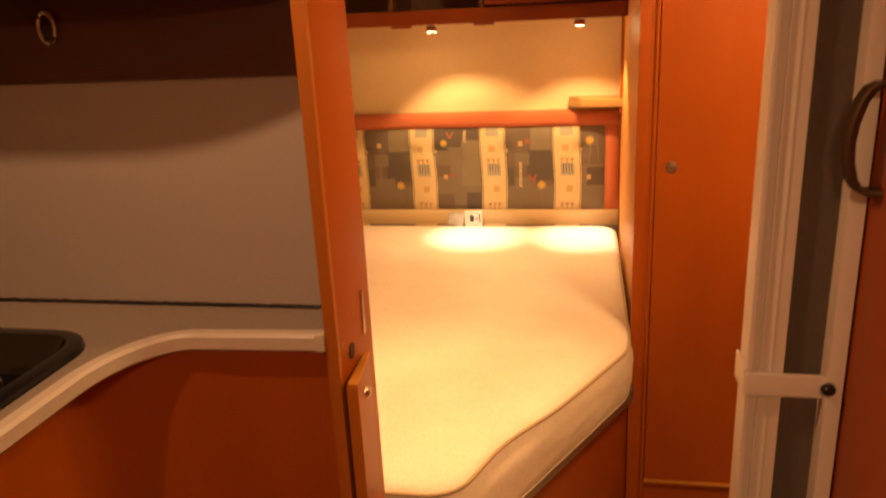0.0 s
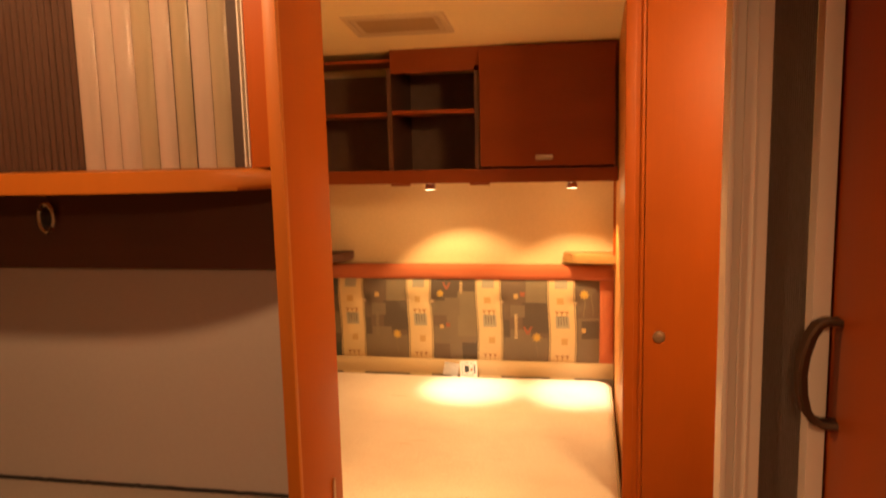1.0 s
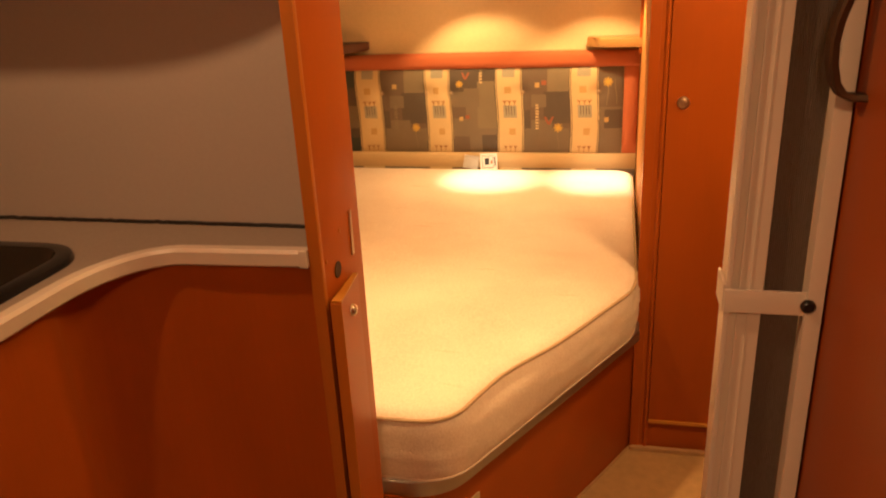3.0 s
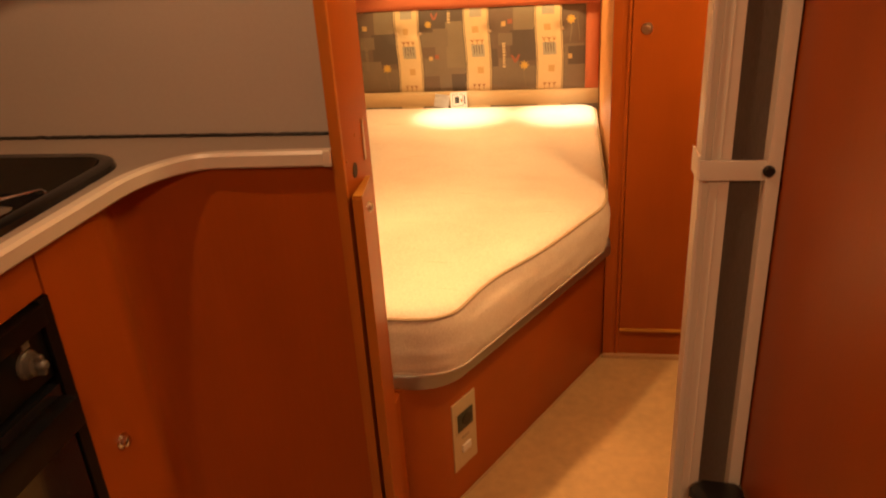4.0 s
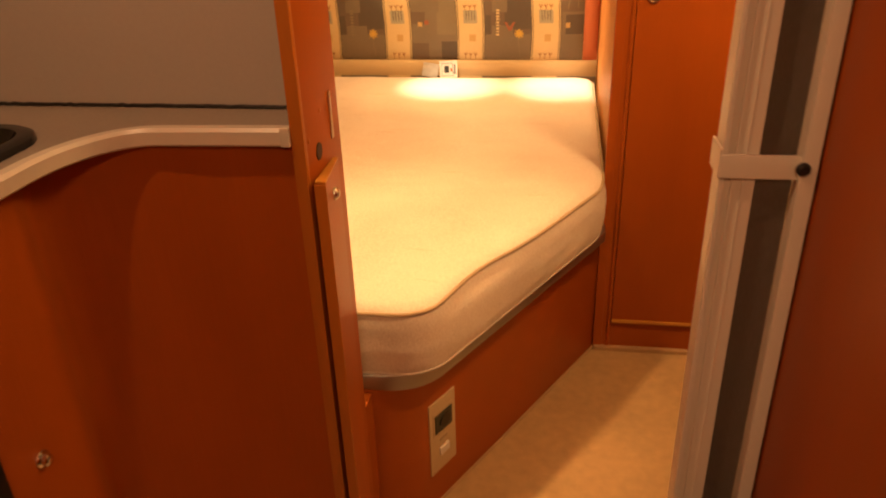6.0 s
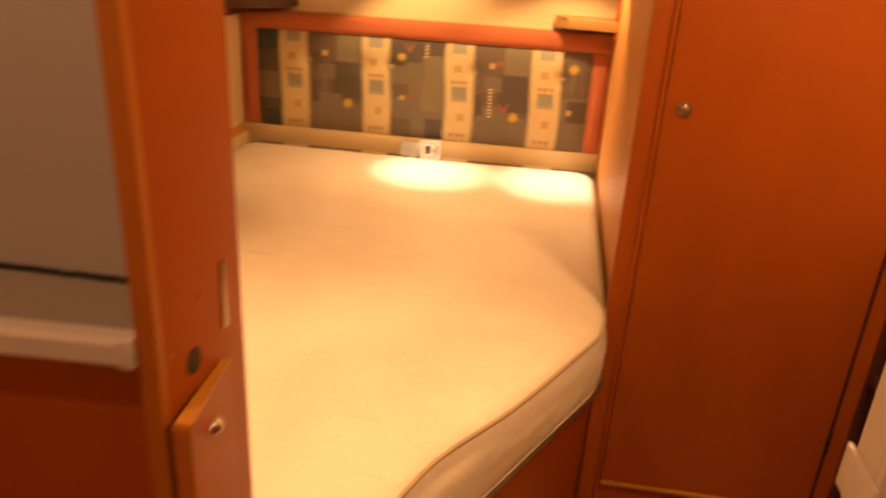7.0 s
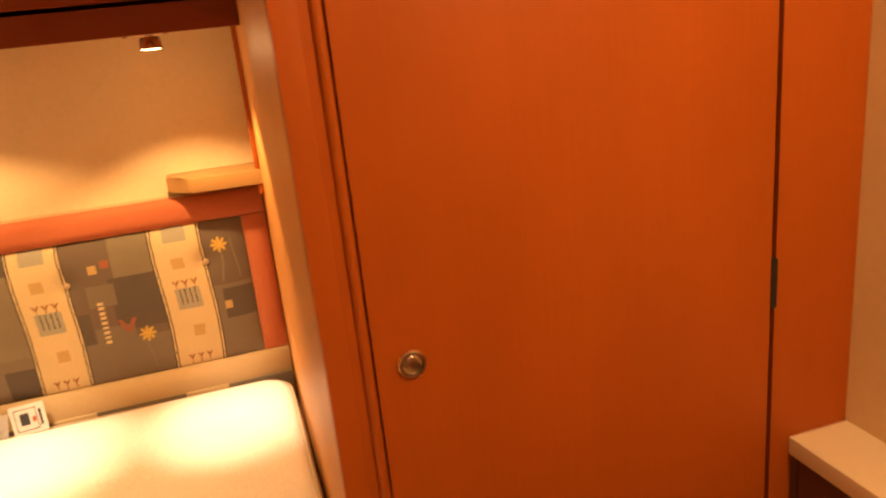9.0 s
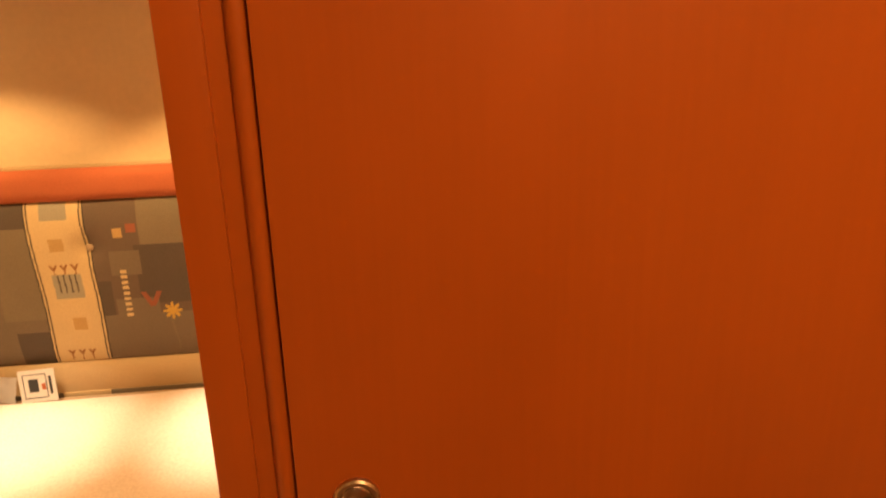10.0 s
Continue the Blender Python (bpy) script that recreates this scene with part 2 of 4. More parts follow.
def tube(points, r, sides=10, closed=False, flat=1.0):
    """A round bar along points."""
    bm = bmesh.new()
    pts = [Vector(p) for p in points]
    n = len(pts)
    rings = []
    for i, p in enumerate(pts):
        a = pts[(i - 1) % n] if closed or i else p
        b = pts[(i + 1) % n] if closed or i < n - 1 else p
        d = (b - a).normalized()
        u = d.cross(Vector((0, 0, 1)) if abs(d.z) < 0.9 else Vector((1, 0, 0))).normalized()
        v = u.cross(d)
        rings.append([bm.verts.new(p + r * (math.cos(2 * math.pi * k / sides) * u + flat * math.sin(2 * math.pi * k / sides) * v)) for k in range(sides)])
    for i in range(n if closed else n - 1):
        a, b = rings[i], rings[(i + 1) % n]
        for k in range(sides):
            bm.faces.new((a[k], a[(k + 1) % sides], b[(k + 1) % sides], b[k]))
    if not closed:
        bm.faces.new(rings[0][::-1])
        bm.faces.new(rings[-1])
    return bm


def arc(cx, cy, r, a0, a1, n=8):
    return [(cx + r * math.cos(radians(a0 + (a1 - a0) * i / n)), cy + r * math.sin(radians(a0 + (a1 - a0) * i / n))) for i in range(n + 1)]


def mesh_of(name, bm, material, smooth=40):
    bmesh.ops.recalc_face_normals(bm, faces=bm.faces)
    me = bpy.data.meshes.new(name)
    for f in bm.faces:
        f.smooth = bool(smooth)
    if smooth:
        for e in bm.edges:
            e.smooth = e.calc_face_angle(3.2) < radians(smooth)
    bm.to_mesh(me)
    bm.free()
    for m in material if isinstance(material, list) else [material]:
        me.materials.append(m)
    return me


def part(name, bm, material, parent, label="", smooth=40):
    ob = new(name, mesh_of(name, bm, material, smooth))
    ob.parent = parent
    return tagged(ob, label)


def thing(name, label, category, group=""):
    ob = new(name)
    ob.empty_display_size = 0.05
    return tagged(ob, label, category, group)


def structure(name, bm, material, label, smooth=40):
    return tagged(new(name, mesh_of(name, bm, material, smooth)), label, "structure", kind="structure")


# ---------------------------------------------------------------- shell of the van
XL, XR, YB, YF = -0.475, 1.383, 3.03, -2.40          # left wall, right wall, rear wall, front wall
SIDE = 0.757                                          # wardrobe side towards the bed
WT = 0.982                                            # worktop height

structure("floor", boxed(XL - 0.05, XR + 0.05, YF - 0.05, YB + 0.05, -0.04, 0.0), VINYL, "speckled beige vinyl floor of the van")
structure("wall_left", boxed(XL - 0.04, XL, YF, YB + 0.04, 0, 1.95), WALLPAPER, "cream textured side wall beside the bed")
structure("wall_right", boxed(XR, XR + 0.04, YF, YB + 0.04, 0, 1.95), WALLPAPER, "cream textured side wall in the dressing corner")
structure("wall_rear", boxed(XL, XR, YB, YB + 0.04, 0, 1.95), WALLPAPER, "cream textured rear wall above the headboard")
structure("wall_front", boxed(XL - 0.04, XR + 0.04, YF - 0.04, YF, 0, 1.95), WALLPAPER, "plain cream wall closing the living end")


def ceiling_sheet():
    bm = bmesh.new()
    profile = [(YF - 0.04, 1.895), (1.9, 1.895), (2.1, 1.885), (2.35, 1.86), (2.6, 1.82), (2.8, 1.79), (YB + 0.04, 1.765)]
    rows = [[bm.verts.new((x, y, 1.946 if dz else z)) for dz in (0, 1) for x in (XL - 0.04, XR + 0.04)] for y, z in profile]
    for a, b in zip(rows, rows[1:]):
        bm.faces.new((a[0], a[1], b[1], b[0]))
        bm.faces.new((a[2], b[2], b[3], a[3]))
        bm.faces.new((a[0], b[0], b[2], a[2]))
        bm.faces.new((a[1], a[3], b[3], b[1]))
    bm.faces.new((rows[0][0], rows[0][2], rows[0][3], rows[0][1]))
    bm.faces.new((rows[-1][0], rows[-1][1], rows[-1][3], rows[-1][2]))
    return bm


structure("ceiling", ceiling_sheet(), CEILING, "cream ceiling board falling towards the rear")


def roof_vent():
    v = thing("roof_vent", "beige plastic roof vent with raised frame in the ceiling", "vent")
    x0, x1, y0, y1 = -0.078, 0.242, 2.348, 2.545

    def z(y):
        return 1.8603 - (y - 2.348) * 0.16 - 0.0005
    bm = bmesh.new()
    rings = []
    for inset, drop in ((0, 0.0), (0.004, -0.005), (0.022, -0.007), (0.026, -0.004), (0.040, -0.004)):
        rings.append([bm.verts.new((x, y, z(y) + drop)) for x, y in ((x0 + inset, y0 + inset), (x1 - inset, y0 + inset), (x1 - inset, y1 - inset), (x0 + inset, y1 - inset))])
    for a, b in zip(rings, rings[1:]):
        for k in range(4):
            bm.faces.new((a[k], a[(k + 1) % 4], b[(k + 1) % 4], b[k]))
    part("frame", bm, IVORY, v)
    bm = bmesh.new()
    low = [bm.verts.new((x, y, z(y) - 0.0035)) for x, y in ((x0 + 0.038, y0 + 0.038), (x1 - 0.038, y0 + 0.038), (x1 - 0.038, y1 - 0.038), (x0 + 0.038, y1 - 0.038))]
    mid = [bm.verts.new((x, y, z(y) - 0.0060)) for x, y in ((x0 + 0.058, y0 + 0.058), (x1 - 0.058, y0 + 0.058), (x1 - 0.058, y1 - 0.058), (x0 + 0.058, y1 - 0.058))]
    for k in range(4):
        bm.faces.new((low[k], low[(k + 1) % 4], mid[(k + 1) % 4], mid[k]))
    bm.faces.new(mid)
    part("cover", bm, BLIND, v, "tan pleated blind")


roof_vent()



def ceiling_spot(x, y):
    s = thing("ceiling_spot", "small round recessed ceiling spot lamp above the bed, lit", "lamp")
    m = Matrix.Translation((x, y, 1.8945))
    body = part("bezel", lathe([(0.036, 0.0), (0.036, -0.003), (0.032, -0.006), (0.024, -0.009), (0.021, -0.009), (0.020, -0.006)], m, 28), CHROME, s, "chrome lamp bezel")
    part("lens", lathe([(0.0198, -0.0055), (0.0198, -0.009), (0.012, -0.0125), (0.002, -0.0135)], m, 28), GLOW, body, "glowing frosted lens")


ceiling_spot(0.145, 1.560)

# the fin between kitchen and bed: its aisle face carries latch, hole and a lower flap
FX0, FX1, FY0, FY1 = 0.281, 0.2965, 0.985, 1.148
fin = thing("partition_post", "orange cherry veneer partition post from floor to ceiling", "partition")
part("panel", boxed(FX0, FX1, FY0 + 0.012, FY1, 0, 1.89, bevel=0.002), CHERRY, fin)
part("front_edge", boxed(FX0 - 0.002, FX1 + 0.001, FY0, FY0 + 0.0125, 0, 1.89, bevel=0.006), CHERRY_LIT, fin, "rounded cherry front edge, lamplight in its colour")
part("latch_plate", boxed(FX1 - 0.001, FX1 + 0.002, FY1 - 0.046, FY1 - 0.036, 0.932, 1.000, bevel=0.0008), BRASS, fin, "worn metal latch plate")
part("hole", lathe([(0.012, 0), (0.012, 0.0015)], Matrix.Translation((FX1, 1.042, 0.934)) @ pose(0, 0, 0, 0, 90, 0), 16), GAP_SHADE, fin, "near-black disc for the shade in a drilled hole")
for hy, hz in ((1.062, 0.985), (1.005, 0.960)):
    part("screw_plug", lathe([(0.003, 0), (0.003, 0.001)], Matrix.Translation((FX1, hy, hz)) @ pose(0, 0, 0, 0, 90, 0), 8), CHERRY_LIT, fin)
flap = thing("lower_flap", "cherry veneer strip with steel button below the latch", "panel")
wedge = [(FX1 + 0.010, 0.982), (FX1 + 0.025, 0.982), (FX1 + 0.010, 1.094), (FX1 + 0.0025, 1.094)]
bm = prism(wedge, 0.012, 0.905)
for v in bm.verts:
    if v.co.z > 0.5 and v.co.y < 1.0:
        v.co.z += 0.006
part("board", bm, CHERRY, flap)
part("edge_band", boxed(FX1 + 0.0095, FX1 + 0.0255, 0.9795, 0.9818, 0.012, 0.910, bevel=0.0008), CHERRY_LIT, flap, "front edge with light in its paler cherry")
# cap over the flap: the brightly lit top face put into paler cherry
bm = prism(wedge, 0.9052, 0.907)
for v in bm.verts:
    if v.co.y < 1.0:
        v.co.z += 0.006
part("top_edge", bm, CHERRY_LIGHT, flap, "top edge, the light it catches in its pale colour")
part("button", lathe([(0.009, 0), (0.009, 0.004), (0.006, 0.008), (0.002, 0.009)], Matrix.Translation((FX1 + 0.0180, 1.031, 0.877)) @ pose(0, 0, 0, 0, 90, 0), 16), CHROME, flap, "domed steel button")
structure("post_backing", boxed(FX0 - 0.02, FX0 - 0.001, FY1 + 0.021, 1.246, 0, 0.368), CHERRY, "cherry end board at the foot of the bed")

# ---------------------------------------------------------------- kitchen
SPY = 1.080
KX = -0.014                                            # front plane of the kitchen doors
structure("wall_kitchen", boxed(XL, FX0, SPY, SPY + 0.022, 0, 1.89), LAMINATE, "cream laminate splashback panel between kitchen and bed")
structure("trim_splashback", tube([(XL + 0.02 + (FX0 - XL - 0.024) * k / 90, SPY - 0.003, WT + 0.0025 + 0.0022 * noise.noise((k * 0.9, 0, 0))) for k in range(91)], 0.0028, 6), BLACK_PLASTIC, "wavy black sealing bead along the splashback")
structure("trim_kitchen_corner", boxed(XL, XL + 0.018, SPY - 0.018, SPY, WT, 1.313, bevel=0.004), CHERRY, "cherry corner batten by the splashback")


def worktop():
    t = thing("worktop", "speckled beige kitchen worktop with cream edge and curved end", "worktop")
    fx = 0.014
    curve = [(fx - 0.008, YF + 1.2), (fx - 0.008, 0.45), (fx, 0.83)] + [(fx + 0.09 - 0.09 * math.cos(radians(a)), 0.83 + 0.145 * math.sin(radians(a))) for a in range(9, 91, 9)] + [(FX0 - 0.001, 0.984)]
    hx0, hx1, hy0, hy1 = XL + 0.085, -0.048, 0.475, 0.935
    rim = [(x - 0.004, y + (0.004 if x > 0.05 else 0)) for x, y in curve[2:]]
    bm = prism([(hx1, hy0), (fx - 0.011, hy0)] + rim + [(FX0, SPY), (XL, SPY), (XL, hy1), (hx1, hy1)], WT - 0.021, WT)
    box(bm, XL, hx0, hy0, hy1, WT - 0.021, WT)
    box(bm, XL, fx - 0.011, YF + 1.2, hy0, WT - 0.021, WT)
    part("slab", bm, WORKTOP, t, smooth=0)
    bm = bmesh.new()
    prev = None
    for i, (x, y) in enumerate(curve):
        a, b = curve[max(i - 1, 0)], curve[min(i + 1, len(curve) - 1)]
        n = Vector((b[1] - a[1], a[0] - b[0])).normalized()
        ring = [bm.verts.new((x + n.x * o, y + n.y * o, z)) for o, z in ((-0.016, WT + 0.0015), (0.0, WT + 0.0025), (0.004, WT - 0.002), (0.004, WT - 0.019), (0.001, WT - 0.022), (-0.012, WT - 0.022))]
        if prev:
            for k in range(5):
                bm.faces.new((prev[k], ring[k], ring[k + 1], prev[k + 1]))
        prev = ring
    part("edge_band", bm, EDGE, t, "cream plastic edge band")
    part("edge_cap", boxed(FX0 - 0.013, FX0 - 0.001, 0.9790, 0.993, WT - 0.022, WT + 0.0035, bevel=0.002), EDGE, t, "bright end cap")
    return curve


curve = worktop()


def kitchen_front():
    """The end cabinet: a flat door with a push button that sweeps round to the post."""
    c = thing("kitchen_end_cabinet", "cherry kitchen cabinet with curved end door under the worktop", "cabinet")
    # the door rolls inwards, then sweeps out again to the post
    out = [(KX, 0.692), (KX, 0.812), (KX - 0.003, 0.832), (KX - 0.009, 0.852), (KX - 0.017, 0.870), (KX - 0.023, 0.887), (KX - 0.024, 0.903), (KX - 0.019, 0.919), (KX - 0.007, 0.936), (KX + 0.013, 0.953), (KX + 0.040, 0.967), (KX + 0.075, 0.978), (KX + 0.119, 0.986), (KX + 0.179, 0.992), (FX0 - 0.002, 0.997)]
    back = [(FX0 - 0.002, 1.030), (-0.075, 1.030), (-0.075, 0.692)]
    part("door", prism(out + back, 0.03, WT - 0.0225), CHERRY, c, smooth=60)
    part("plinth", prism([(x - 0.006, y + 0.004) for x, y in out] + back, 0.0, 0.028), BROWN, c)
    knob = part("push_knob", lathe([(0.011, 0), (0.011, 0.003), (0.008, 0.004), (0.008, 0.010), (0.005, 0.012)], Matrix.Translation((KX, 0.752, 0.617)) @ pose(0, 0, 0, 0, 90, 0), 20), CHROME, c, "chrome push knob")
    part("knob_rosette", lathe([(0.013, 0), (0.013, 0.0015)], Matrix.Translation((KX, 0.752, 0.617)) @ pose(0, 0, 0, 0, 90, 0), 20), CHROME, knob)


kitchen_front()


def oven():
    o = thing("oven", "black built-in gas oven with smoked glass door and grey knobs", "oven")
    x = KX + 0.002
    part("body", boxed(XL + 0.03, x - 0.02, 0.05, 0.675, 0.28, 0.882), OVEN_BLACK, o)
    part("hood_strip", boxed(x - 0.02, x + 0.012, 0.05, 0.668, 0.864, 0.890, bevel=0.003), OVEN_BLACK, o, "projecting black heat shield")
    part("control_panel", boxed(x - 0.02, x - 0.004, 0.05, 0.67, 0.788, 0.862, bevel=0.002), OVEN_BLACK, o)
    for ky in (0.630, 0.455, 0.280):
        k = part("knob", lathe([(0.018, 0), (0.018, 0.004), (0.015, 0.006), (0.0135, 0.014), (0.007, 0.016), (0.006, 0.026), (0.004, 0.028)], Matrix.Translation((x - 0.004, ky, 0.828)) @ pose(0, 0, 0, 0, 90, 0), 24), GREY_PLASTIC, o, "grey control knob")
        part("grip", boxed(x + 0.008, x + 0.020, ky - 0.003, ky + 0.003, 0.815, 0.841, bevel=0.0015), GREY_PLASTIC, k)
    part("spark_button", boxed(x - 0.004, x + 0.004, 0.622, 0.636, 0.850, 0.860, bevel=0.001), GREY_PLASTIC, o)
    d = part("oven_door", boxed(x - 0.02, x + 0.002, 0.06, 0.665, 0.30, 0.778, bevel=0.004), OVEN_GLASS, o, "smoked glass door")
    part("door_handle", boxed(x + 0.001, x + 0.030, 0.07, 0.66, 0.722, 0.766, bevel=0.009), OVEN_BLACK, d, "deep black handle bar")
    part("lower_rail", boxed(x + 0.0, x + 0.012, 0.06, 0.665, 0.50, 0.535, bevel=0.005), OVEN_BLACK, d)
    part("side_trim", boxed(x - 0.02, x + 0.003, 0.670, 0.689, 0.28, 0.893), OVEN_BLACK, o)


oven()
part("fascia", boxed(KX - 0.016, KX + 0.002, -1.15, 0.686, 0.896, WT - 0.0225), CHERRY_H, thing("oven_fascia", "cherry fascia board above the oven", "panel"))
low = thing("kitchen_base_cabinet", "cherry kitchen base cabinet beside the oven", "cabinet")
part("body", boxed(XL, -0.02, -1.15, 0.04, 0.0, 0.893), CHERRY, low)
part("door", boxed(-0.02, KX + 0.003, -1.14, 0.035, 0.06, 0.89, bevel=0.002), CHERRY, low)
part("drawer_front", boxed(-0.03, KX + 0.003, 0.055, 0.675, 0.06, 0.275, bevel=0.002), CHERRY_H, low)


def hob():
    h = thing("hob", "black enamel gas hob with wire pan rests set in the worktop", "hob")
    # rim with rounded corners round a sunk basin
    x0, x1, y0, y1, r = XL + 0.06, -0.022, 0.45, 0.962, 0.07

    def ring(inset, z):
        rr = max(r - inset, 0.02)
        q = arc(x1 - inset - rr, y1 - inset - rr, rr, 0, 90, 6) + arc(x0 + inset + rr, y1 - inset - rr, rr, 90, 180, 6) + arc(x0 + inset + rr, y0 + inset + rr, rr, 180, 270, 6) + arc(x1 - inset - rr, y0 + inset + rr, rr, 270, 360, 6)
        return [(a, b, z) for a, b in q]
    bm = bmesh.new()
    rings = [[bm.verts.new(p) for p in ring(i, z)] for i, z in ((0, WT + 0.0005), (0.002, WT + 0.008), (0.008, WT + 0.011), (0.022, WT + 0.010), (0.030, WT - 0.004), (0.045, WT - 0.040), (0.06, WT - 0.043))]
    for a, b in zip(rings, rings[1:]):
        for k in range(len(a)):
            bm.faces.new((a[k], a[(k + 1) % len(a)], b[(k + 1) % len(a)], b[k]))
    bm.faces.new(rings[-1])
    part("basin", bm, ENAMEL, h)
    for bx, by, br in ((-0.155, 0.80, 0.036), (-0.32, 0.80, 0.028), (-0.24, 0.58, 0.042)):
        b = part("burner", lathe([(br, 0), (br, 0.010), (br * 0.8, 0.012), (br * 0.8, 0.018), (br * 0.5, 0.02)], Matrix.Translation((bx, by, WT - 0.043)), 24), STEEL, h, "steel gas burner")
        for a in range(4):
            c, s = math.cos(radians(45 + 90 * a)), math.sin(radians(45 + 90 * a))
            part("pan_rest", tube([(bx + c * 0.018, by + s * 0.018, WT - 0.010), (bx + c * 0.07, by + s * 0.07, WT - 0.010), (bx + c * 0.075, by + s * 0.075, WT - 0.014), (bx + c * 0.075, by + s * 0.075, WT - 0.042)], 0.0025, 8), STEEL, b, "thin steel pan rest")


hob()


def upper_shelf():
    u = thing("kitchen_wall_cupboard", "cherry kitchen wall cupboard with glossy taupe tambour front", "cupboard")
    front = [(-0.20, 0.925)] + [(x / 100, 0.938 + (0.052 * max(0, x / 28) ** 2)) for x in range(-16, 28, 4)] + [(FX0 - 0.003, 0.992)]
    part("bottom_shelf", prism([(XL, 0.925)] + front + [(FX0 - 0.003, SPY - 0.0005), (XL, SPY - 0.0005)], 1.428, 1.454, 0.008), CHERRY_LIT, u, "cherry shelf with rounded front, lamplight in its colour")
    part("side_shelf", boxed(XL, -0.20, -1.15, 0.924, 1.428, 1.453, bevel=0.004), CHERRY_LIT, u)
    part("cupboard_side", boxed(0.2545, FX0 - 0.0005, 0.990, SPY, 1.455, 1.888), CHERRY, u)
    # tambour of upright slats: broad glossy ones by the post, fine ribs darkened for shade beyond
    def slat(u0, u1, bow, mat, name, label, lean=0.0, gap=0.0005):
        bm = bmesh.new()
        cols = []
        for i in range(7):
            f = i / 6
            x = u0 + gap + (u1 - u0 - 2 * gap) * f
            y = 0.994 + 0.012 * math.cos((x - 0.12) * 6.0) - bow * math.sin(math.pi * f) + lean * (f - 0.5) + (0.0015 if i in (0, 6) else 0)
            cols.append([bm.verts.new((x, y, z)) for z in (1.455, 1.888)])
        for a, b in zip(cols, cols[1:]):
            bm.faces.new((a[0], b[0], b[1], a[1]))
        bmesh.ops.solidify(bm, geom=bm.faces[:], thickness=0.004)
        part(name, bm, mat, u, label)
    for k in range(8):
        slat(0.016 + 0.0263 * k, 0.016 + 0.0263 * (k + 1), 0.0009 + 0.0006 * (k % 3), (TAMBOUR, TAMBOUR, TAMBOUR, TAMBOUR_REFLECTION, TAMBOUR, TAMBOUR_REFLECTION, TAMBOUR, TAMBOUR_REFLECTION)[k], "slat", "glossy taupe slat", (0.0022, -0.0012, 0.0026, -0.0002, 0.0010, -0.0024, -0.0008, 0.0016)[k])
    for k in range(36):
        slat(0.016 - 0.0095 * (k + 1), 0.016 - 0.0095 * k, 0.0004, RIB_SHADED, "rib", "ribbed strip with shade in its colour", 0.0, 0.0002)
    # near-black sheet that darkens the joints between the slats
    part("backing", boxed(XL, FX0 - 0.03, 1.022, 1.027, 1.455, 1.888), GAP_SHADE, u)
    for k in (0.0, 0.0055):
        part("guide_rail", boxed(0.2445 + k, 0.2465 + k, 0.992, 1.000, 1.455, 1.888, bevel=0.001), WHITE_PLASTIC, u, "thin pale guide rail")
    part("shadow_gap", boxed(0.2268, 0.2540, 1.001, 1.010, 1.455, 1.888), GAP_SHADE, u, "near-black sheet for the shade in the gap beside the slats")
    part("left_body", boxed(XL, -0.22, -1.15, 0.96, 1.454, 1.888), CHERRY, u)


upper_shelf()
bp = thing("splashback_board", "dark brown board under the kitchen shelf", "panel")
part("board", boxed(XL + 0.02, FX0 - 0.002, SPY - 0.010, SPY - 0.001, 1.314, 1.4275), BROWN, bp)
ring = thing("ring_hook", "oval chrome ring on the dark brown board", "hook")
part("ring", tube([(-0.098 + 0.012 * math.cos(a * math.pi / 10), SPY - 0.016, 1.387 + 0.020 * math.sin(a * math.pi / 10)) for a in range(20)], 0.0035, 8, True), CHROME, ring)
part("plate", lathe([(0.012, 0), (0.012, 0.004), (0.008, 0.006)], Matrix.Translation((-0.098, SPY - 0.010, 1.387)) @ pose(0, 0, 0, 90, 0, 0), 16), BLACK_PLASTIC, ring)

# ---------------------------------------------------------------- folding screen and washroom door
PX = 0.897                                            # aisle face of the washroom
door = thing("washroom_door", "dark cherry veneer washroom door with bow handle", "door")
part("leaf", boxed(PX, PX + 0.026, 0.02, 0.935, 0.03, 1.80, bevel=0.003), CHERRY, door)
bow = [(0.0, 1.300), (0.010, 1.3005), (0.0155, 1.297), (0.0205, 1.286), (0.0245, 1.267), (0.0262, 1.248), (0.0252, 1.229), (0.0220, 1.212), (0.0170, 1.2025), (0.0105, 1.1985), (0.0, 1.198)]


def strap_handle():
    """A flat bow of metal, seven millimetres thick."""
    bm = bmesh.new()
    rings = []
    for i, (d, z) in enumerate(bow):
        p, q = bow[max(i - 1, 0)], bow[min(i + 1, len(bow) - 1)]
        n = Vector((-(q[1] - p[1]), q[0] - p[0])).normalized() * 0.0033
        ring = [(d + n.x, 0.877, z + n.y), (d + n.x, 0.894, z + n.y), (d + n.x * 0.4, 0.8955, z + n.y * 0.4), (d - n.x, 0.894, z - n.y), (d - n.x, 0.877, z - n.y), (d + n.x * 0.4, 0.8755, z + n.y * 0.4)]
        rings.append([bm.verts.new((PX - 1.3 * u, y, w)) for u, y, w in ring])
    for a, b in zip(rings, rings[1:]):
        for k in range(6):
            bm.faces.new((a[k], a[(k + 1) % 6], b[(k + 1) % 6], b[k]))
    bm.faces.new(rings[0])
    bm.faces.new(rings[-1])
    bmesh.ops.recalc_face_normals(bm, faces=bm.faces[:])
    return bm


part("handle", strap_handle(), BRONZE, door, "dark bronze bow handle")
structure("wall_washroom_side", boxed(PX + 0.004, PX + 0.03, YF + 0.6, 0.016, 0, 1.89), CHERRY, "cherry veneer washroom wall along the aisle")
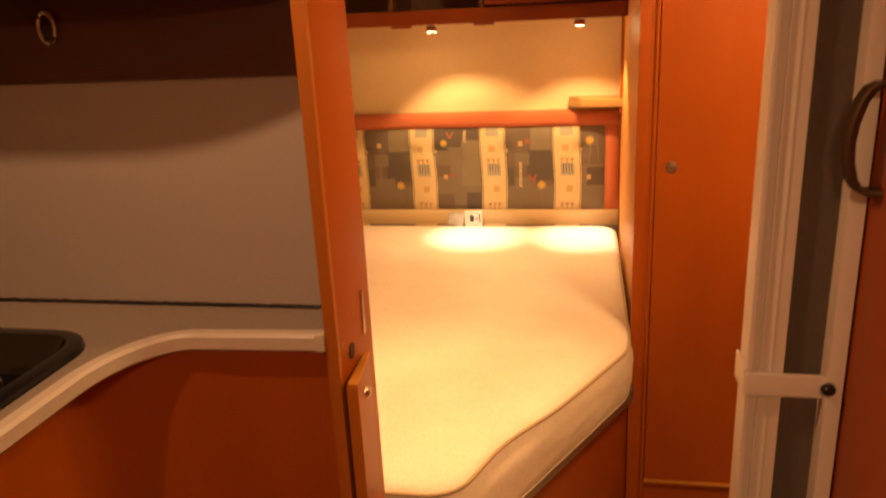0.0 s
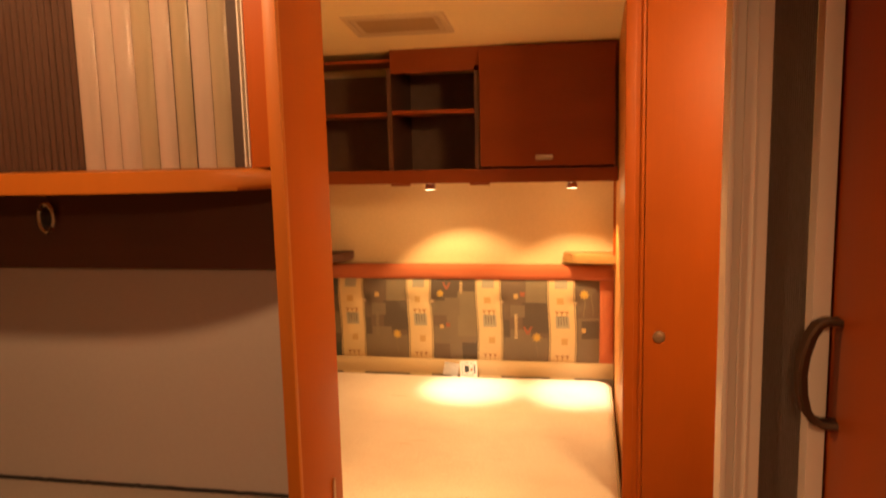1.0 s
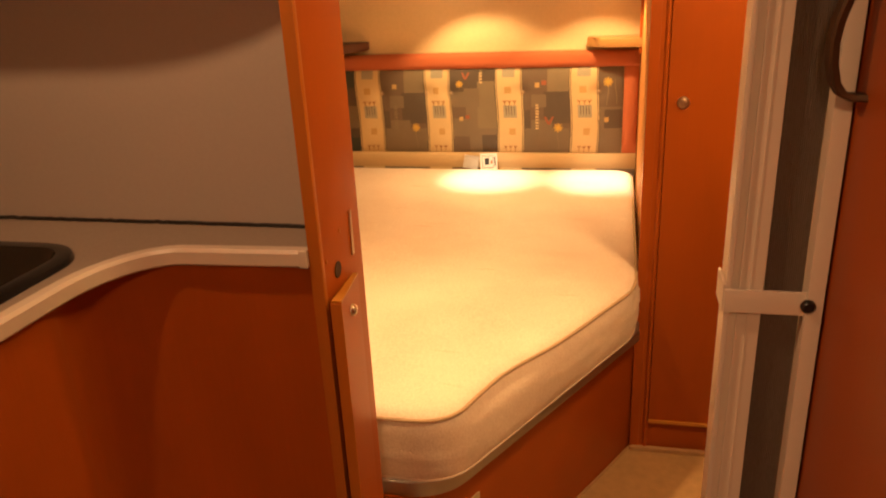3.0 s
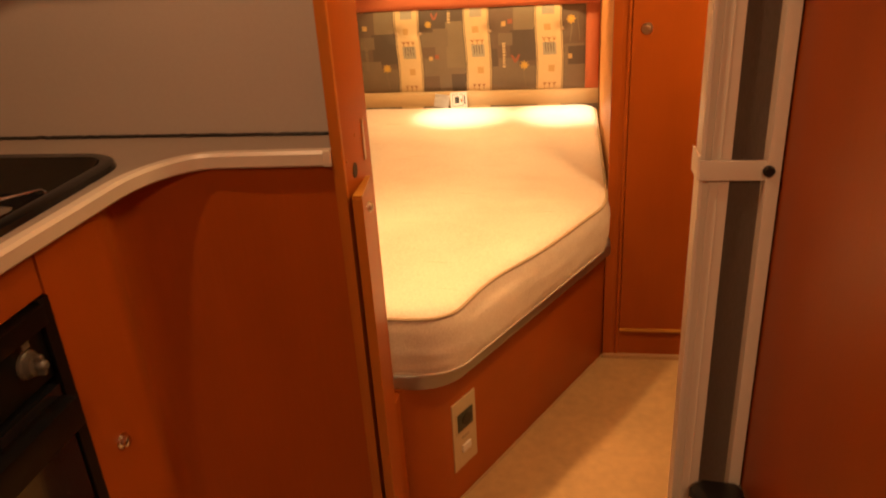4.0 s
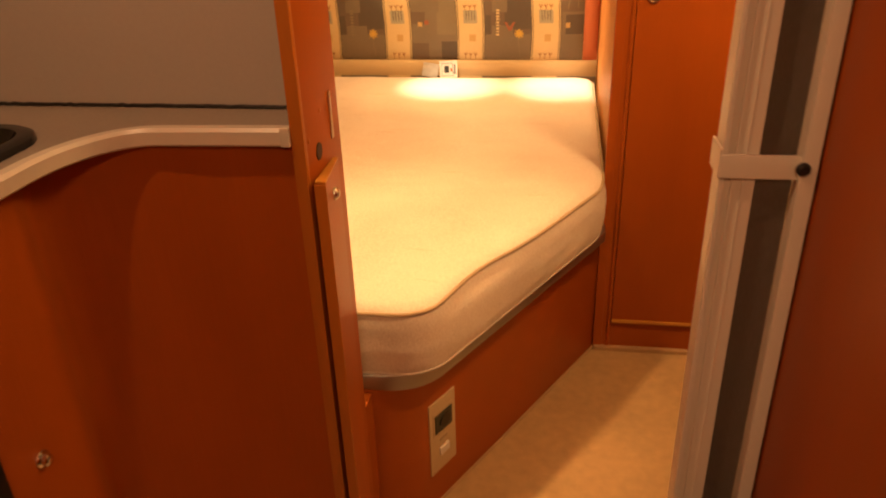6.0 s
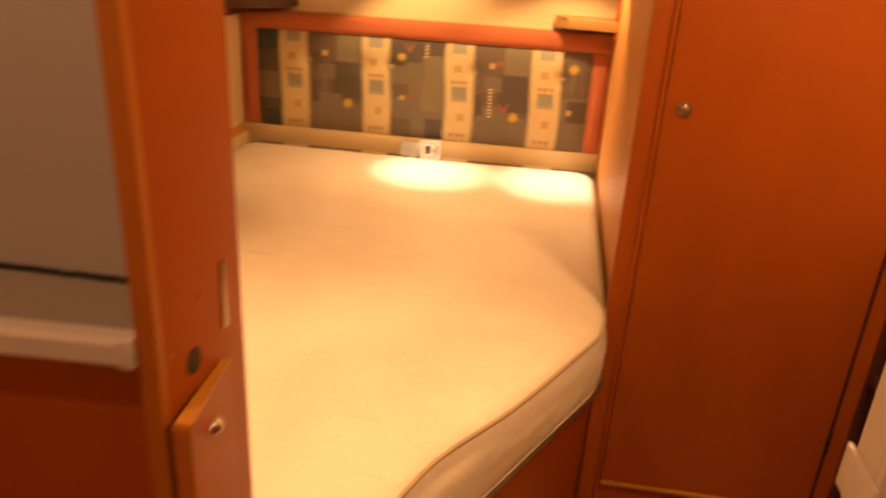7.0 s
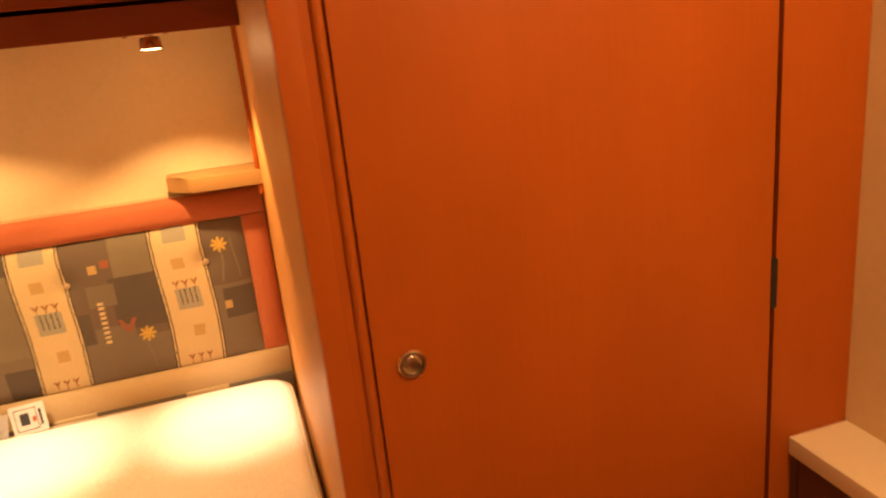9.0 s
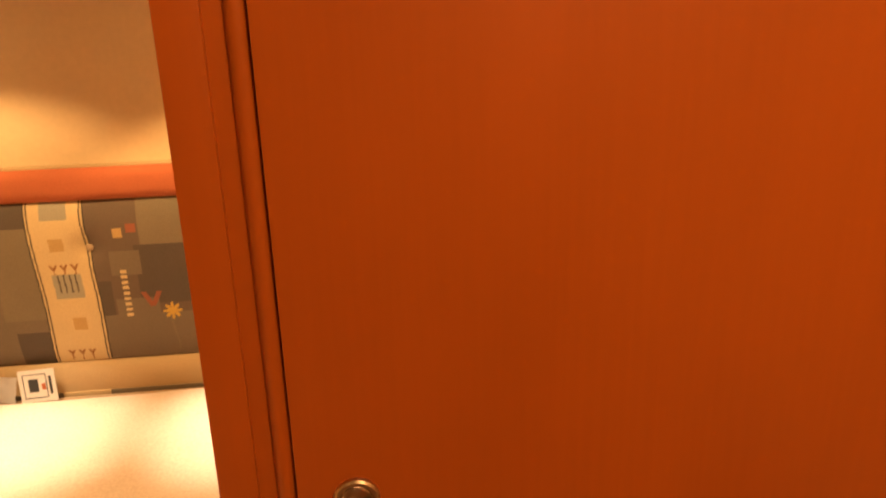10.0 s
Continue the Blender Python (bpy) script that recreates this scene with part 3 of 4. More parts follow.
structure("wall_washroom_head", boxed(PX + 0.004, PX + 0.03, 0.016, 0.94, 1.803, 1.89), CHERRY, "cherry board above the washroom door")
structure("wall_washroom_rear", boxed(PX - 0.004, XR, 0.962, 0.985, 0, 1.89), CHERRY, "cherry veneer washroom wall facing the bedroom")


def folding_screen():
    s = thing("folding_screen", "pale framed concertina screen folded open and strapped", "screen")
    z0, z1 = 0.03, 1.885
    y = 0.93
    # lead rail: a shallow channel with a raised bead along its free edge
    part("bead", boxed(0.7965, 0.8025, y - 0.010, y - 0.003, z0, z1, bevel=0.002), WHITE_PLASTIC, s)
    bm = boxed(0.797, 0.836, y - 0.002, y + 0.03, z0, z1, bevel=0.002)
    for v in bm.verts:
        if v.co.x > 0.82 and v.co.y < y:
            v.co.y -= 0.006
    for rx in (0.811, 0.822):
        part("ridge", boxed(rx, rx + 0.0016, y - 0.0075, y - 0.001, z0, z1), WHITE_PLASTIC, s)
    part("lead_rail", bm, WHITE_PLASTIC, s, "pale plastic lead rail")
    bm = boxed(0.8775, 0.8945, y - 0.022, y + 0.030, z0, z1, bevel=0.002)
    part("fixed_rail", bm, WHITE_PLASTIC, s, "pale plastic fixed rail")
    n, a, b = 20, 0.8365, 0.877
    bm = bmesh.new()
    cols = []
    for i in range(2 * n + 1):
        x = a + (b - a) * i / (2 * n)
        yo = y - (0.0005 if i % 2 else -0.0008)
        cols.append([bm.verts.new((x, yo, z)) for z in (z0, z1)])
    for p, q in zip(cols, cols[1:]):
        bm.faces.new((p[0], q[0], q[1], p[1]))
    bmesh.ops.solidify(bm, geom=bm.faces[:], thickness=0.0006)
    part("pleats", bm, PLEAT, s, "grey-brown pleated mesh", smooth=0)
    strap = part("strap", boxed(0.7955, 0.880, y - 0.016, y - 0.0125, 0.958, 0.985, bevel=0.001), WHITE_PLASTIC, s, "cream fabric strap")
    part("strap_loop", boxed(0.7935, 0.7968, y - 0.0125, y + 0.036, 0.957, 0.990, bevel=0.001), WHITE_PLASTIC, strap)
    part("strap_button", lathe([(0.0075, 0), (0.0075, 0.004), (0.005, 0.007)], Matrix.Translation((0.879, y - 0.022, 0.973)) @ pose(0, 0, 0, 90, 0, 0), 16), BLACK_PLASTIC, strap, "black press stud")


folding_screen()


def foot_box():
    f = thing("floor_box", "black plastic box with lid knob beside the washroom door", "box")
    part("body", boxed(0.818, 0.892, 0.70, 0.903, 0.0, 0.452, bevel=0.008), OVEN_BLACK, f)
    plan = arc(0.880, 0.892, 0.014, 0, 90, 4) + arc(0.838, 0.884, 0.022, 90, 180, 5) + [(0.816, 0.70), (0.894, 0.70)]
    lid = part("lid", prism(plan, 0.4525, 0.472, 0.006), BLACK_PLASTIC, f, "rounded black lid")
    part("lid_knob", lathe([(0.016, 0), (0.016, 0.003), (0.010, 0.006), (0.009, 0.018), (0.014, 0.022), (0.013, 0.028), (0.006, 0.030)], Matrix.Translation((0.857, 0.826, 0.471)), 20), BLACK_PLASTIC, lid, "black lid knob")
    part("edge_trim", boxed(0.8945, 0.8965, 0.70, 0.903, 0.458, 0.468), CHROME, f, "thin chrome edge trim")


foot_box()

# ---------------------------------------------------------------- wardrobe
WY = 2.0
DX0, DX1 = 0.793, 1.259


def wardrobe():
    w = thing("wardrobe", "tall orange cherry veneer wardrobe beside the bed", "wardrobe")
    part("side_panel", boxed(SIDE, SIDE + 0.018, WY + 0.02, YB, 0, 1.862), SIDE_BOARD, w, "paler glossy side board")
    part("stile", boxed(SIDE - 0.012, DX0 - 0.0235, WY + 0.0, WY + 0.020, 0, 1.866, bevel=0.002), CHERRY, w)
    part("cove", boxed(DX0 - 0.0236, DX0 - 0.0115, WY + 0.0035, WY + 0.020, 0, 1.866), CHERRY, w)
    part("stile_bead", tube([(DX0 - 0.0066, WY + 0.004, 0.0), (DX0 - 0.0066, WY + 0.004, 1.862)], 0.0062, 12), CHERRY, w, "rounded bead along the door")
    part("plinth", boxed(DX0 - 0.014, DX1 + 0.02, WY + 0.004, WY + 0.02, 0.0, 0.094, bevel=0.002), CHERRY_H, w)
    # near-black sheet behind the front, shade for the door gaps
    part("carcass", boxed(SIDE + 0.0185, XR, WY + 0.024, WY + 0.06, 0, 1.86), GAP_SHADE, w)
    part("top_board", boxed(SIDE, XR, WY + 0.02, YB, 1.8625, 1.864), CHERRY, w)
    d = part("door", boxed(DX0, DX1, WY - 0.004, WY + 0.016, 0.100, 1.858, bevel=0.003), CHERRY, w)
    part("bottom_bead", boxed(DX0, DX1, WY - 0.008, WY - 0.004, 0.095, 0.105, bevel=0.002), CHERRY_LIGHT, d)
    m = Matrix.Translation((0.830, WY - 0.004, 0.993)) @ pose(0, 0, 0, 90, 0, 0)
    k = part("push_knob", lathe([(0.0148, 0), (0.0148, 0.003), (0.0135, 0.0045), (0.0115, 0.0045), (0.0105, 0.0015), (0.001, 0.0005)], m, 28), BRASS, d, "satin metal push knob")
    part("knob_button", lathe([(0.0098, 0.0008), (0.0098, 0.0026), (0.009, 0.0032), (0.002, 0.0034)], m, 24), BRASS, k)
    part("hinge_gap", boxed(DX1 + 0.001, DX1 + 0.0085, WY + 0.012, WY + 0.022, 0.085, 1.86), GAP_SHADE, w, "near-black sheet for the shade in the gap behind the hinges")
    for hz in (0.99, 0.29):
        part("hinge", boxed(DX1 - 0.001, DX1 + 0.0080, WY - 0.005, WY + 0.011, hz - 0.03, hz + 0.03, bevel=0.002), BLACK_PLASTIC, w, "dark hinge")
    part("right_stile", boxed(DX1 + 0.009, XR, WY + 0.0, WY + 0.02, 0, 1.862, bevel=0.002), CHERRY, w)


wardrobe()
strip = thing("strip_light", "slim warm strip light on top of the wardrobe, lit", "lamp")
part("housing", boxed(0.80, 1.27, WY + 0.024, WY + 0.046, 1.8645, 1.868), WHITE_PLASTIC, strip)
part("diffuser", boxed(0.802, 1.268, WY + 0.025, WY + 0.045, 1.8682, 1.878, bevel=0.003), STRIP_GLOW, strip, "glowing warm diffuser")
structure("trim_wardrobe_foot", boxed(SIDE - 0.01, DX1 + 0.1, WY - 0.012, WY + 0.003, 0.0, 0.012, bevel=0.002), TRIM, "pale trim where the wardrobe meets the floor")


def dressing_shelf():
    s = thing("dressing_shelf", "narrow cherry shelf unit with cream top in the corner", "shelf unit")
    x0, x1, y0, y1 = 1.295, XR, 1.0, WY - 0.001
    part("top", boxed(x0, x1, y0, y1, 0.755, 0.779, bevel=0.002), SHELF_TOP, s, "cream laminate top")
    part("top_fascia", boxed(x0 + 0.004, x0 + 0.018, y0, y1 - 0.014, 0.66, 0.754, bevel=0.002), BROWN, s)
    part("end_post", boxed(x0 + 0.004, x1, y1 - 0.012, y1, 0, 0.754), BROWN, s)
    for z in (0.462, 0.258):
        part("shelf", boxed(x0 + 0.004, x1 - 0.0065, y0, y1 - 0.013, z, z + 0.018, bevel=0.003), BROWN, s)
    # sheet added over the cream wall, its taupe holds the shade of the niches
    part("niche_sheet", boxed(x1 - 0.006, x1 - 0.001, y0, y1 - 0.013, 0.0, 0.754), NICHE_SHADE, s, "added sheet before the wall, niche shade in its taupe")
    part("near_end", boxed(x0 + 0.004, x1, y0 - 0.012, y0 - 0.001, 0, 0.754), BROWN, s)


dressing_shelf()

# ---------------------------------------------------------------- bed


def bed_outline(off, foot, r, xmax):
    """Plan of the bed: the foot edge, its rounded corner and the cut side as far as xmax."""
    a = Vector((0.360 + off, 1.300))
    d = Vector((0.375, 0.692)).normalized()
    b = a + d * ((xmax - a.x) / d.x)
    hit = a + d * ((foot - a.y) / d.y)
    ang = math.atan2(d.y, d.x)
    t = r * math.tan(ang / 2)
    c = Vector((hit.x - t, foot + r))
    fil = [(c.x + r * math.cos(-math.pi / 2 + ang * i / 8), c.y + r * math.sin(-math.pi / 2 + ang * i / 8)) for i in range(9)]
    return fil, b


def bed_base():
    b = thing("bed_base", "curved cherry veneer bed base with aluminium rim", "bed")
    fil, e = bed_outline(0.0, 1.247, 0.13, 0.755)
    plan = [(XL + 0.002, 1.247)] + fil + [(e.x, e.y), (e.x, YB - 0.005), (XL + 0.002, YB - 0.005)]
    part("box", prism(plan, 0.0, 0.372), CHERRY_H, b, smooth=50)
    fil, e = bed_outline(0.044, 1.252, 0.12, 0.755)
    plan = [(XL + 0.002, 1.250)] + fil + [(e.x, e.y), (e.x, YB - 0.006), (XL + 0.002, YB - 0.006)]
    part("rim", prism(plan, 0.373, 0.406, 0.005), ALU, b, "brushed aluminium rim", smooth=50)
    fil, e = bed_outline(0.004, 1.243, 0.13, 0.755)
    pts = [(x, y, 0.006) for x, y in fil[2:]] + [(e.x - 0.003, e.y - 0.006, 0.006)]
    part("skirting", tube([(x, y, 0.0035) for x, y, z in pts], 0.0034, 6), TRIM, b, "thin pale skirting bead")


bed_base()


def mattress():
    m = thing("mattress", "cream quilted mattress with cut corner and piped edges", "mattress")
    fil, e = bed_outline(0.056, 1.258, 0.11, 0.722)
    m1 = SIDE - 0.012
    corner = arc(m1 - 0.075, 2.972 - 0.075, 0.075, 0, 90, 8)
    straight = [tuple(Vector(fil[-1]).lerp(e, k / 14)) for k in range(1, 15)]
    p0, p1, p2 = e, Vector((m1, e.y + 0.043)), Vector((m1, e.y + 0.13))
    bend = [tuple(p0 * (1 - f) ** 2 + p1 * 2 * f * (1 - f) + p2 * f * f) for f in (0.2, 0.4, 0.6, 0.8, 1.0)]
    side = [(m1, p2.y + (2.895 - p2.y) * k / 14) for k in range(1, 14)]
    head = [(m1 - 0.08 - (m1 - 0.08 - XL - 0.09) * k / 16, 2.972) for k in range(1, 16)]
    lc = arc(XL + 0.085, 2.897, 0.075, 90, 180, 6)
    left = [(XL + 0.010, 2.89 - 1.55 * k / 20) for k in range(1, 20)]
    foot = arc(XL + 0.085, 1.258 + 0.075, 0.075, 180, 270, 5) + [(XL + 0.09 + (fil[0][0] - XL - 0.11) * k / 12, 1.258) for k in range(1, 12)]
    plan = foot + fil + straight + bend + side + corner + head + lc + left
    cx, cy = 0.1, 2.1

    def top(x, y):
        z = 0.562 + 0.010 * (y - 2.0)
        z += 0.006 * noise.noise((x * 3.0, y * 3.0, 0.3)) + 0.0025 * noise.noise((x * 9.0, y * 9.0, 1.3))
        z -= 0.005 * math.exp(-((x - 0.1) ** 2 + (y - 2.1) ** 2) / 0.2)
        return z
    bm = bmesh.new()
    levels = [(0.014, 0.406, 0), (0.004, 0.410, 0), (0.0, 0.418, 0), (-0.003, 0.430, 0), (-0.005, 0.442, 0), (-0.006, 0.454, 0), (-0.007, 0.466, 0), (-0.007, 0.478, 0), (-0.007, 0.490, 0), (-0.006, 0.502, 0), (-0.004, 0.514, 0), (-0.001, 0.526, 0), (0.002, 0.538, 0), (0.006, 0.545, 0), (0.014, -0.008, 1), (0.03, -0.003, 1), (0.07, 0.0, 1)]
    n = len(plan)
    nrm = []
    for i in range(n):
        a, b = plan[i - 1], plan[(i + 1) % n]
        nrm.append(Vector((-(b[1] - a[1]), b[0] - a[0])).normalized())
    rings = []

    def slump(x, y):
        """The top edge is drawn in beside the foot corner."""
        s, far = (x - 0.416) * 0.476 + (y - 1.3) * 0.879, abs((x - 0.416) * 0.879 - (y - 1.3) * 0.476)
        return 0.021 * math.exp(-((s - 0.15) / 0.13) ** 2) * max(0, 1 - far / 0.07)
    for off, z, rel in levels:
        ringv = []
        for (x, y), q in zip(plan, nrm):
            o = off + slump(x, y) * (1.0 if rel else max(0.0, (z - 0.43) / 0.115) ** 1.5)
            px, py = x + q.x * o, y + q.y * o
            wrinkle = (0.0030 * noise.noise((px * 5, py * 5, z * 85)) + 0.0018 * noise.noise((px * 16, py * 16, z * 40))) if 0.42 < z < 0.535 else 0
            ringv.append(bm.verts.new((px - q.x * wrinkle, py - q.y * wrinkle, (top(px, py) + z) if rel else z + 0.010 * (y - 2.0))))
        rings.append(ringv)
    for a, b in zip(rings, rings[1:]):
        for k in range(n):
            bm.faces.new((a[k], a[(k + 1) % n], b[(k + 1) % n], b[k]))
    # the top: shrinking rings towards the middle
    for s in (0.9, 0.8, 0.7, 0.6, 0.5, 0.4, 0.3, 0.2, 0.1):
        last = rings[-1]
        base = rings[16]
        nxt = []
        for v in base:
            x, y = cx + (v.co.x - cx) * s, cy + (v.co.y - cy) * s
            nxt.append(bm.verts.new((x, y, top(x, y))))
        for k in range(n):
            bm.faces.new((last[k], last[(k + 1) % n], nxt[(k + 1) % n], nxt[k]))
        rings.append(nxt)
    c = bm.verts.new((cx, cy, top(cx, cy)))
    for k in range(n):
        bm.faces.new((rings[-1][k], rings[-1][(k + 1) % n], c))
    bm.faces.new(rings[0][::-1])
    part("body", bm, TICKING, m, smooth=60)
    upper = [(x + q.x * (0.004 + slump(x, y)), y + q.y * (0.004 + slump(x, y)), 0.546 + 0.010 * (y - 2.0)) for (x, y), q in zip(plan, nrm)]
    part("piping", tube(upper, 0.0042, 8, True), PIPING, m, "tan piping along the top edge")
    lower = [(x + q.x * 0.002, y + q.y * 0.002, 0.416 + 0.010 * (y - 2.0)) for (x, y), q in zip(plan, nrm)]
    part("piping", tube(lower, 0.0036, 8, True), TICKING, m)


mattress()


def bed_control():
    d = Vector((0.735 - 0.360, 1.992 - 1.300)).normalized()
    ang = math.degrees(math.atan2(d.y, d.x))
    s = thing("heater_socket_plate", "ivory plate with dark socket and switch on the bed base", "socket")
    m = Matrix.Translation((0.396, 1.3655, 0.184)) @ pose(0, 0, 0, 90, 0, ang) @ Matrix.Diagonal((1.32, 1.07, 0.9, 1.0))

    def put(name, bm, mat, parent, label=""):
        bmesh.ops.transform(bm, matrix=m, verts=bm.verts)
        return part(name, bm, mat, parent, label)
    put("plate", boxed(-0.034, 0.034, -0.088, 0.088, -0.004, 0.003, bevel=0.001), IVORY, s)
    put("bezel", boxed(-0.026, 0.026, 0.006, 0.062, 0.003, 0.0045, bevel=0.001), IVORY, s)
    k = put("socket", boxed(-0.022, 0.022, 0.012, 0.056, 0.004, 0.0075, bevel=0.0015), SOCKET_DARK, s, "dark socket insert")
    put("socket_hole", lathe([(0.014, 0.0075), (0.014, 0.0095), (0.011, 0.0095)], Matrix.Translation((0.003, 0.034, 0)), 18), BLACK_PLASTIC, k)
    put("switch", boxed(-0.012, 0.012, -0.048, -0.030, 0.003, 0.009, bevel=0.002), WHITE_PLASTIC, s)
    put("mark", boxed(-0.010, 0.010, -0.014, -0.008, 0.003, 0.0042), PIPING, s)


bed_control()

# ---------------------------------------------------------------- headboard
HX0, HX1, HZ0, HZ1 = -0.415, 0.700, 0.622, 0.946
CLOTH = {"cream": (0.64, 0.48, 0.25), "grey": (0.19, 0.145, 0.096), "slate": (0.104, 0.080, 0.060), "olive": (0.215, 0.168, 0.105), "taupe": (0.15, 0.106, 0.073), "line": (0.05, 0.042, 0.034), "gold": (0.52, 0.34, 0.13), "blue": (0.36, 0.33, 0.24), "red": (0.32, 0.105, 0.055), "yellow": (0.60, 0.38, 0.07), "green": (0.055, 0.06, 0.05), "rust": (0.30, 0.13, 0.04)}
CLOTH_NAMES = list(CLOTH)
STRIPES = ((-0.330, -0.237), (-0.047, 0.043), (0.232, 0.322), (0.512, 0.606))
# woven blocks of a panel: from and to across, from and to up, thread
PANEL_A = ((0, 0, 1, 1, "taupe"), (0.45, 0.36, 1, 0.73, "slate"), (0.52, 0.73, 1, 1, "olive"), (0.0, 0.0, 1, 0.30, "grey"), (0.2, 0.10, 0.62, 0.40, "grey"), (0.0, 0.30, 0.18, 0.52, "slate"), (0.2, 0.55, 0.5, 0.70, "grey"))
PANEL_B = ((0, 0, 1, 1, "grey"), (0, 0.74, 1, 1, "slate"), (0.58, 0.30, 1, 0.86, "olive"), (0.66, 0, 1, 0.22, "slate"), (0.0, 0.42, 0.34, 0.56, "taupe"), (0.3, 0.56, 0.62, 0.78, "grey"), (0.05, 0.0, 0.4, 0.2, "taupe"))
EDGE_L = ((0, 0, 1, 1, "slate"), (0, 0.30, 1, 0.58, "grey"), (0, 0.80, 1, 1, "green"), (0.3, 0.0, 1, 0.18, "green"))
EDGE_R = ((0, 0, 1, 1, "grey"), (0, 0.55, 1, 1, "taupe"), (0.3, 0.30, 1, 0.52, "slate"))
BLOCKS = (EDGE_L, PANEL_A, PANEL_B, PANEL_A, EDGE_R)


def tulips(x, z, cx, cz, wide=0.019):
    """Three small heart-shaped flower heads in a row."""
    for dx in (-wide, 0, wide):
        u, v = abs(x - cx - dx), z - cz
        if 0 <= v < 0.011 and u < 0.0014 + 0.0046 * v / 0.008 and not (v > 0.0065 and u < 0.0018 * (v - 0.0055) / 0.003):
            return True
    return False


def print_of(x, z):
    """The printed pattern of the headboard cloth."""
    wob = 0.004 * math.sin((z - HZ0) * 16.0) - (0.006 * math.exp(-((z - 0.856) / 0.022) ** 2) if 0.0 < x < 0.08 else 0)
    for i, (a, b) in enumerate(STRIPES):
        xx = x - wob
        if a - 0.0086 < xx < b + 0.0086:
            out = max(a - xx, xx - b)
            if out > 0.0060 or 0.0 < out < 0.0026:
                return "line"
            if out > 0:
                return "cream"
            c, h = (a + b) / 2, z - HZ0
            if tulips(xx, h, c, 0.018) or tulips(xx, h, c, 0.194):
                return "rust"
            if abs(xx - c) < 0.026 and 0.138 < h < 0.186:
                return "slate" if any(abs(xx - c - d) < 0.0014 for d in (-0.015, -0.005, 0.006, 0.016)) and h > 0.15 else "blue"
            if any(abs(xx - c - d) < 0.0011 for d in (-0.019, 0, 0.019)) and (0.004 < h < 0.018 or 0.186 <= h < 0.195):
                return "rust"
            if abs(xx - c) < 0.024 and 0.292 < h < 0.330:
                return "blue"
            if abs(xx - c - 0.006) < 0.012 and 0.072 < h < 0.098 or abs(xx - c + 0.004) < 0.013 and 0.232 < h < 0.256:
                return "gold"
            return "cream"
    prev = HX0
    for k, (a, b) in enumerate(STRIPES + ((HX1, HX1),)):
        if x < a:
            mid, h = (prev + a) / 2, z - HZ0
            if k in (1, 3, 4):
                fx = mid + (0.045 if k != 4 else -0.01)
                fh = 0.10 if k != 4 else 0.27
                r, th = math.hypot(x - fx, h - fh), math.atan2(h - fh, x - fx)
                if r < 0.006 + 0.012 * abs(math.cos(4 * th)):
                    return "yellow"
                if abs(x - fx - 0.003 * math.sin(h * 60)) < 0.0018 and fh - 0.085 < h < fh:
                    return "olive"
                if k == 4 and (abs(x - fx - 0.03 - 0.004 * math.sin(h * 40)) < 0.0014 and 0.19 < h < 0.28):
                    return "olive"
                fx -= 0.035
                u, v = abs(x - fx), h - fh - 0.012
                if 0 <= v < 0.03 and abs(u - v * 0.5) < 0.005 and k == 3:
                    return "red"
            if k == 2:
                r, th = math.hypot(x - mid + 0.055, h - 0.268), math.atan2(h - 0.268, x - mid + 0.055)
                if r < 0.005 + 0.010 * abs(math.cos(4 * th)):
                    return "yellow"
                v = h - 0.285
                if 0 <= v < 0.026 and abs(abs(x - mid + 0.030) - v * 0.5) < 0.004:
                    return "red"
                if abs(x - mid - 0.028) < 0.006 and 0.268 < h < 0.318 and (h * 90) % 1 > 0.45:
                    return "cream"
                if abs(x - mid + 0.050) < 0.008 and abs(h - 0.135) < 0.008:
                    return "gold"
                if abs(x - mid + 0.026) < 0.008 and abs(h - 0.142) < 0.008:
                    return "red"
            if abs(x - mid + 0.035) < 0.006 and 0.09 < h < 0.19 and (h * 90) % 1 > 0.45 and k in (1, 3):
                return "olive" if k == 1 else "cream"
            if k in (1, 3) and abs(x - mid + 0.035) < 0.009 and abs(h - 0.262) < 0.009 or k == 4 and abs(x - mid + 0.012) < 0.008 and abs(h - 0.13) < 0.009:
                return "gold"
            if abs(x - mid + 0.010) < 0.009 and abs(h - 0.270) < 0.009 and k == 3:
                return "red"
            break
        prev = b
    c, u, v = "grey", (x - prev) / (a - prev), (z - HZ0) / (HZ1 - HZ0)
    for u0, v0, u1, v1, name in BLOCKS[k]:
        if u0 <= u < u1 and v0 <= v < v1:
            c = name
    return c


